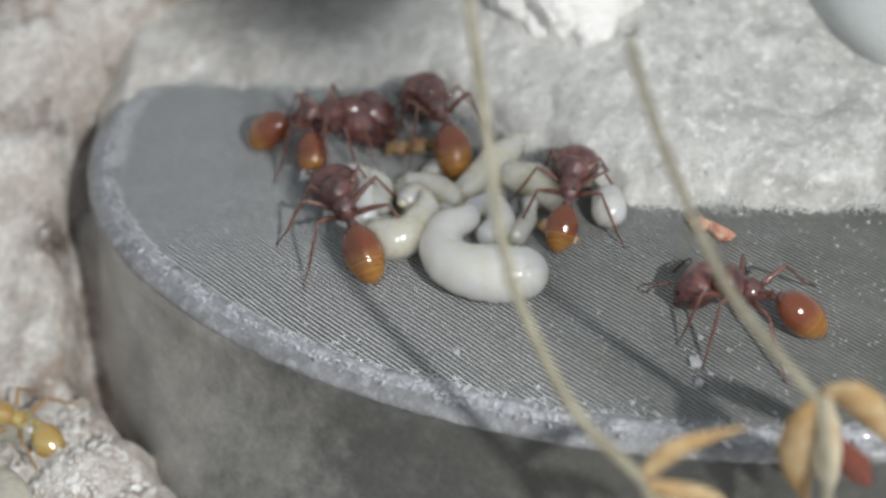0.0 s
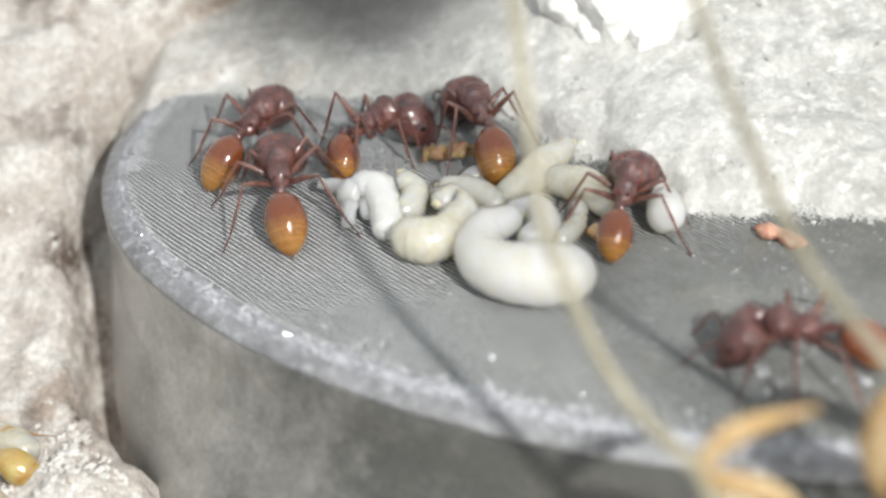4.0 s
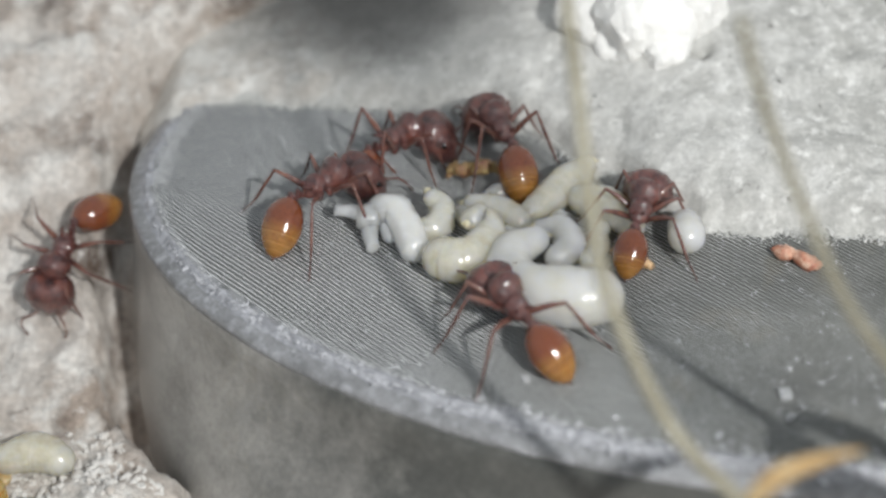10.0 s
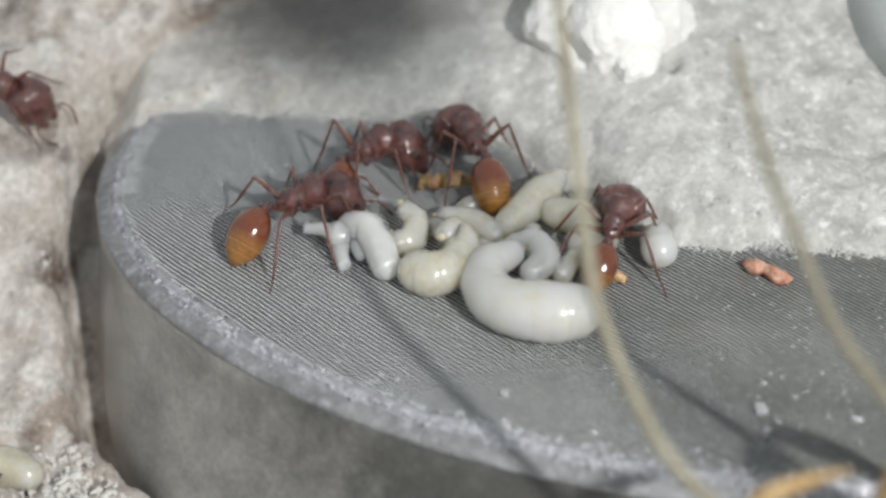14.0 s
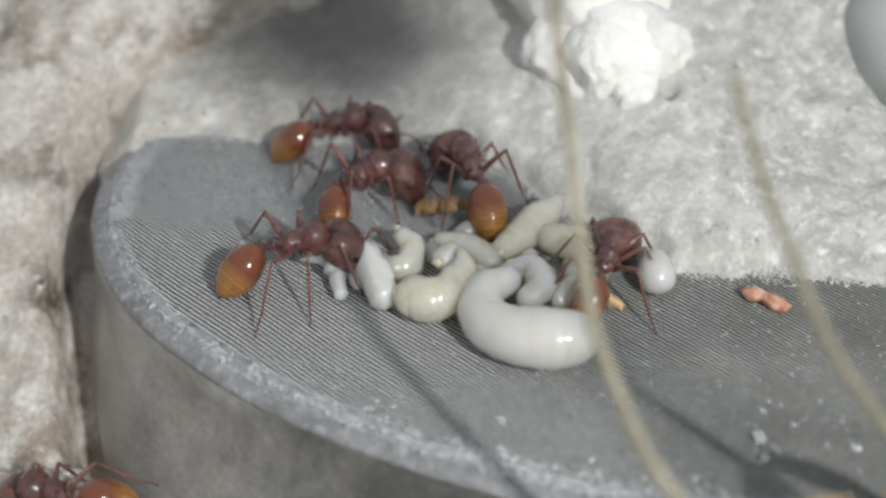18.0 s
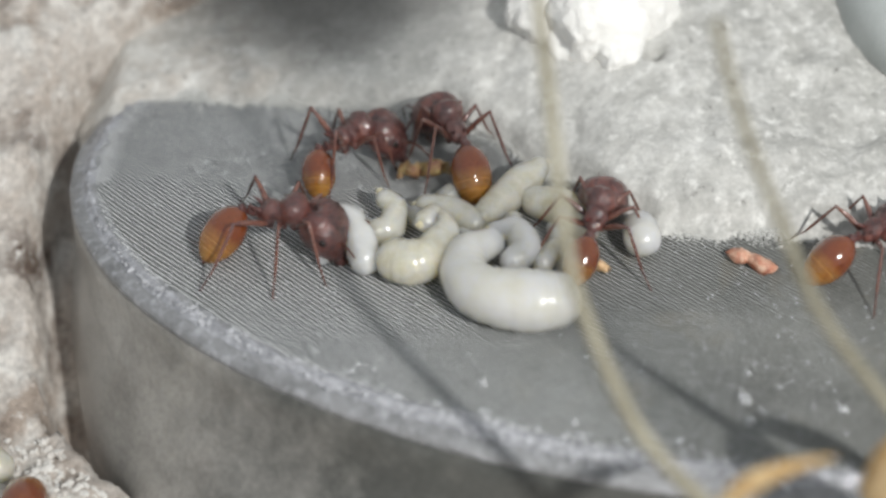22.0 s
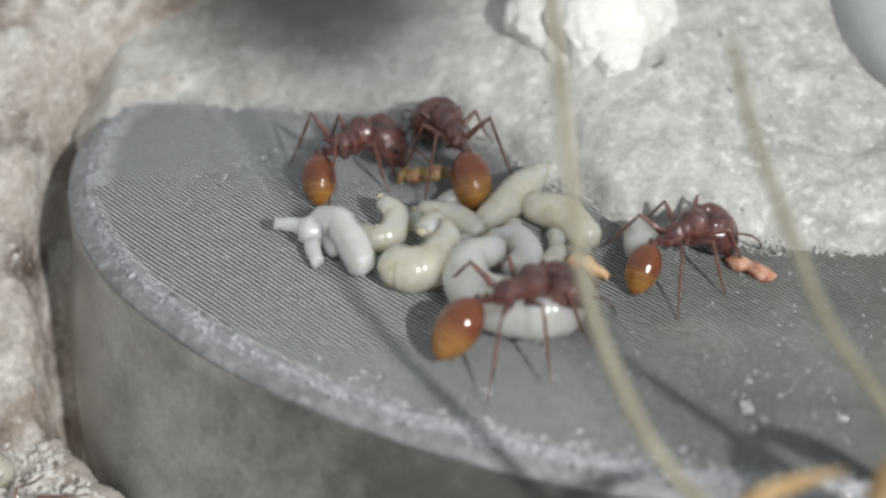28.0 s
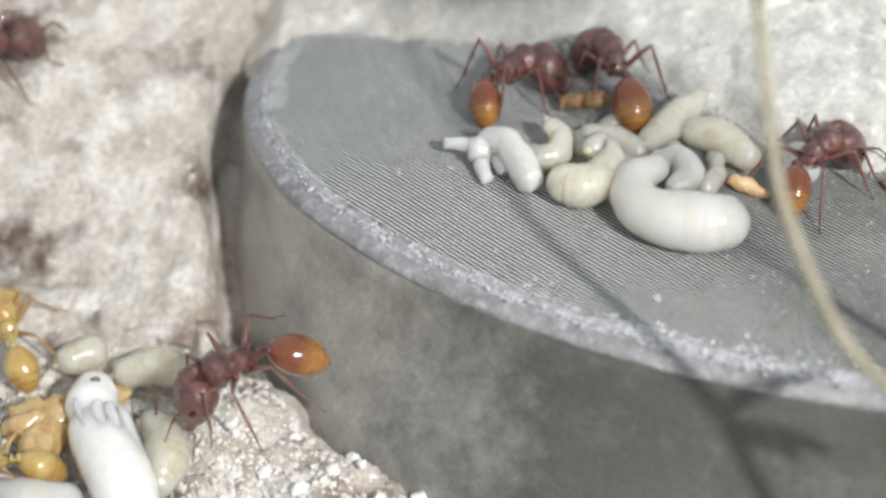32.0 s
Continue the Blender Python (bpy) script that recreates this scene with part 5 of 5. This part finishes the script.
    crawl(ant_e, [
        (0, 8.97, -4.49, 0, 0, 160.4, 2.9, -25.1, 0),
        (1, 7.84, -4.66, 0, -0, 188.4, -10.3, -8.2, -0),
        (2, 7.56, -4.71, 0, -0, 196.2, 6.6, -23, -0),
        (3, 8.27, -5.53, 0, -0, 203.8, 2.2, -25, -0),
        (3.5, 8.9, -5.93, 0, -0, 192.9, -1, -23, -0),
        (5.5, 5.64, -5.5, 0, 0, 170.6, -37.7, 6.8, 0),
        (6, 5.69, -6.17, 0, 0, 175.9, -60, 20.8, 0),
        (6.5, 5.93, -7.1, 0, 0, 217.25, -32.35, 10.25, 0),
        (7, 6.16, -8.02, 0, -0, 258.6, -4.7, -0.3, -0),
        (8, 4.5, -8.36, 0, -0, 239.6, -8.9, -3.1, -0),
        (8.5, 3.7, -6.62, 0, 0, 198.35, -12.35, -3.95, 0),
        (9, 2.89, -4.87, 0, 0, 157.1, -15.8, -4.8, 0),
        (9.5, -0.25, -4.1, 0, 0, 155.5, 27.6, -23.7, 0),
        (10, 0.85, -3.91, 0, 0, 119.8, 16.4, -13.6, 0),
        (10.5, 1.99, -3.86, 0, 0, 58.2, 11.6, 1.4, -0),
        (11, 4.39, -4.02, 0, 0, 17.5, 18.2, 2.9, -0),
        (11.5, 7, -3.88, 0, 0, 22.3, -5.6, 21.3, -0),
        (12, 9.12, -3.48, 0, 0, 16.5, -4.4, 25.2, -0),
        (12.5, 11.2, -3.57, 0, 0, 14.7, -9.5, 26, -0),
        (13, 13.91, -3.53, 0, 0, 13, -50.5, 20.8, -0),
        (14, 17.54, -2.63, 0, 0, 11.5, -27.1, 16.5, -0),
        (15, 17.75, -3.52, 0, 0, -39.17, -20.3, 7.97, 0),
        (16, 17.97, -4.4, 0, 0, -89.83, -13.5, -0.57, 0),
        (17, 18.18, -5.29, 0, -0, -140.5, -6.7, -9.1, -0),
        (19.5, 13.55, -5.81, 0, 0, -193.3, 48.7, -43.7, 0),
        (20.5, 11.14, -5.45, 0, 0, -218.8, 24.3, -37.5, 0),
        (21, 10.38, -7.27, 0, 0, -257.1, 60, -18.3, 0),
        (21.5, 11.85, -8.19, 0, 0, -239.2, 27, -38.6, 0),
        (23, 16, -6.58, 0, 0, -224.9, 36.5, -45, 0),
        (32, 16, -6.58, 0, 0, -224.9, 36.5, -45, 0),
    ])
    crawl(ant_f, [
        (0, -21.87, 5.7, 0.42, 6.9, -12.5, 44.9, -11.9, 28.8),
        (12, -17.91, 5.92, 0.55, 7.2, -12.5, 50.4, -14.7, 29.8),
        (14, -14.26, 6.45, 0.92, 7.6, -11.9, 60, -23.2, 32.3),
        (14.5, -12.19, 6.68, 1.08, 3.9, -6.2, 60, -20.5, 32.4),
        (16.5, -4.22, 5.41, 0, 0, 6.5, -4.7, 17, -0),
        (17, -4.42, 5.56, 0, 0, 0.2, 8.9, 10, -0),
        (17.5, -4.39, 5.68, 0, 0, -4.4, 13.1, 7.3, -0),
        (18, -3.42, 6.23, 0, 0, 8.1, 10.7, 8.6, -0),
        (18.5, -0.46, 6.93, 0.67, -8.7, -12, 60, -37, 31.9),
        (19, 0.02, 6.66, 0.74, -12.9, -21.2, 53.5, -21.4, 35.7),
        (19.5, 0.96, 6.74, 1.11, -13.1, -8.6, 60, -21, 28.2),
        (20, 2.34, 6.55, 1.47, -21, 20, -25.8, 31.5, 9.5),
        (20.5, 3.76, 5.21, 1.48, -4.7, -29.1, 31.4, -6, 20.5),
        (21, 6.27, 3.27, 1.58, 0.2, -23.1, 36, -6.7, 15.5),
        (21.5, 7.86, 1.7, 1.14, 7, -19.3, 45.7, -10, 22.5),
        (22, 12.07, -0.72, 0, 0, 30.2, -5.2, 9.1, -0),
        (22.5, 14.85, -1.27, 0, 0, 15.2, -18.1, 17.4, -0),
        (24, 20.02, -1.58, 0, 0, 14.4, -18.5, 16.2, -0),
        (32, 20.02, -1.58, 0, 0, 14.4, -18.5, 16.2, -0),
    ])
    crawl(ant_g, [
        (0, -3.15, 3.51, 0, 0, -0.3, -1.5, 15.7, -0),
        (1, -3.03, 3.65, 0, 0, -0.4, -14.2, 21.5, -0),
        (2, -3.56, 4.06, 0, 0, 14.7, -17.2, 18.4, -0),
        (3, -3.74, 4.34, 0, 0, 0.5, -47.5, 45, -0),
        (3.5, -5.48, 3.76, 0, 0, 45.2, -32, 45, -0),
        (4.5, -6.28, 3.67, 0, 0, 80.8, -15.1, 18.25, 0),
        (5.5, -7.08, 3.58, 0, 0, 116.4, 1.8, -8.5, 0),
        (6, -7.03, 3.44, 0, 0, 105.4, -4.3, -1.5, 0),
        (7, -7.03, 3.42, 0, 0, 93.1, -2.8, 0.8, 0),
        (8, -7.34, 3.75, 0, 0, 103.8, -3.3, -1.4, 0),
        (8.5, -8.07, 4.37, 0, 0, 128.4, -2.7, -9.2, 0),
        (9, -10.17, 4.63, 0, 0, 171.5, -6.8, -10.1, 0),
        (9.5, -11.52, 4.06, -0.44, 26.6, 206.1, -60, 22.7, -27.9),
        (10, -12.95, 2, -2.29, 39.6, 241.9, -38.1, 13.6, -23.8),
        (10.5, -13.45, 0.22, -3.78, 27.7, 246, -23.8, 7, -13.2),
        (11, -13.69, -2.89, -4.8, 14.8, 250.6, -9.6, 0.5, -5.3),
        (14, -24.39, -1.71, -4.44, 9.4, 213.5, 14, -11.2, -14.1),
        (32, -24.39, -1.71, -4.44, 9.4, 213.5, 14, -11.2, -14.1),
    ])
    crawl(ant_h, [
        (0, -15.42, -8.79, -5.3, 0.3, -23.3, 3.3, 16.1, 0.8),
        (5.5, -11.14, -8.71, -5.27, -0.2, -5.9, 19.9, 4.6, 6.7),
        (6.5, -11.08, -7.72, -5.06, -16.1, 39.2, -29.1, 10.4, 10.2),
        (7, -11.2, -7.49, -5, -18.5, 42.2, -18.1, 13.1, 7.9),
        (8, -10.97, -7.5, -4.96, -20.8, 49.9, -15.5, 14.1, 7.5),
        (9, -10.94, -7.07, -4.75, -24.4, 55.8, -47.7, 26.1, 1.4),
        (9.25, -13.46, -4.84, -4.74, -17.85, 94.65, -45.95, 18.85, -4.65),
        (9.5, -15.97, -2.61, -4.73, -11.3, 133.5, -44.2, 11.6, -10.7),
        (10.5, -17.52, -1.69, -4.43, -8.8, 149, -60, 20.8, -14.4),
        (11.83, -16.34, -3.13, -4.68, -6.67, 97.47, -37.3, 17.97, -8.83),
        (13.17, -15.15, -4.57, -4.94, -4.53, 45.93, -14.6, 15.13, -3.27),
        (14.5, -13.97, -6.01, -5.19, -2.4, -5.6, 8.1, 12.3, 2.3),
        (15.5, -12.16, -6.04, -4.66, 1.7, 63.8, -13.65, 11.5, -5),
        (16.5, -10.34, -6.06, -4.14, 5.8, 133.2, -35.4, 10.7, -12.3),
        (17, -10.45, -5.78, -4.18, 13.3, 128.4, -25.3, 4.8, -8.3),
        (17.5, -10.93, -5.25, -4.53, 21.6, 126.3, -45.7, 1.9, -4.7),
        (18, -10.63, -5.51, -4.31, 19.1, 159.5, 49.9, -15.4, 5.8),
        (19, -10.02, -5.97, -4.07, 5.3, 169.3, 0.7, -11.1, -2.2),
        (19.5, -9.87, -6.07, -4.06, 1.6, 187.2, -3.5, -12.3, -4.6),
        (20, -9.54, -5.95, -4.07, -7.4, 211.3, -59.4, 25.7, -4.9),
        (20.5, -10.03, -6.72, -4.33, -8, 151.3, -60, 34.4, -22.8),
        (21, -10.27, -7.23, -4.66, 7.15, 200, -33.8, 11.15, -13.65),
        (21.5, -10.52, -7.74, -5, 22.3, 248.7, -7.6, -12.1, -4.5),
        (23, -11.18, -6.88, -4.89, 0.6, 305.95, -9.65, 4.3, -1.7),
        (24.5, -11.83, -6.02, -4.79, -21.1, 363.2, -11.7, 20.7, 1.1),
        (25, -11.49, -6.18, -4.65, -20, 342.5, 26.1, -0.8, 12),
        (27.5, -10.64, -6.6, -4.4, -16.1, 362, 43.5, -8.3, 17.8),
        (28.5, -10.96, -7.16, -4.8, -6.1, 344.8, 60, -19.4, 23.4),
        (30, -13.46, -7.68, -5.25, -2.6, 385.5, -49.1, 26.8, 1.8),
        (31, -17.07, -7.18, -5.25, -0.8, 383.6, -54, 35.5, 1.9),
        (32, -19.49, -9.79, -5.3, -0, 386.7, -57.9, 39.3, 0.1),
    ])
    crawl(ant_i, [
        (0, -12.57, -4.14, -5.1, 1.5, 164.8, -45.1, 8.3, -6.2),
        (1, -13.11, -4.07, -5.11, 0.3, 170.7, -38.6, 4.8, -8.1),
        (2, -13.85, -2.93, -4.81, -1.5, 174.7, -51.5, 11.7, -15.6),
        (3, -13.46, -4.01, -5.1, -0.2, 172.5, -35.2, 3.6, -8.9),
        (3.5, -13.42, -4.42, -5.14, 1, 173.2, -19.9, -2.1, -7.1),
        (7, -14.64, -5.01, -5.17, 0.1, 172.2, -6.5, -7.4, -2.8),
        (32, -17.40, -2.85, -4.86, -8, 115, 0, 3.8, -8.4),
    ])
    crawl(ant_j, [
        (0, -16.85, -8.15, -5.2, 0, 188, 0, -18, 0),
        (32, -16.80, -8.15, -5.2, 0, 190, 0, -18, 0),
    ])
    crawl(ant_k, [
        (0, -22.45, 13.16, 4.24, -2.5, 173.2, -44.9, 10, -20),
        (8, -20.81, 12.1, 3.69, 1.63, 228.77, -16.03, 3.5, -4.8),
        (16, -19.17, 11.04, 3.14, 5.77, 284.33, 12.83, -3, 10.4),
        (24, -17.53, 9.98, 2.59, 9.9, 339.9, 41.7, -9.5, 25.6),
        (25, -14.79, 8.05, 1.81, 1.9, 355.3, 50.7, -11.9, 22.1),
        (25.5, -14.88, 8.11, 1.82, 2.7, 353.4, 55.4, -16.7, 21.8),
        (27.5, -16.8, 7.67, 1.68, -3.5, 367.5, 56.2, -20.2, 24.7),
        (31, -18.97, 7.2, 1.43, -3, 365.5, 60, -26.6, 28.9),
        (32, -19.06, 4.95, 0.08, -16.9, 394, 60, -35.1, 24.2),
    ])
    walk(carried_pupa, [
        (0, pose(-0.0026, 0.0010, 0, 0, 0, 140)), (3, pose(-0.0028, 0.0008, 0, 0, 0, 140)), (7, pose(-0.0030, 0.0006, 0, 0, 0, 146)),
        (14, pose(-0.0032, 0.0002, 0, 0, 0, 150)), (23, pose(-0.0031, 0.0, 0, 0, 0, 148)), (25, pose(-0.0031, 0.0, 0, 0, 0, 148)),
        (25.5, pose(-0.0034, 0.00015, 0, 0, 0, 152)), (32, pose(-0.0034, 0.00015, 0, 0, 0, 152))])


motions()
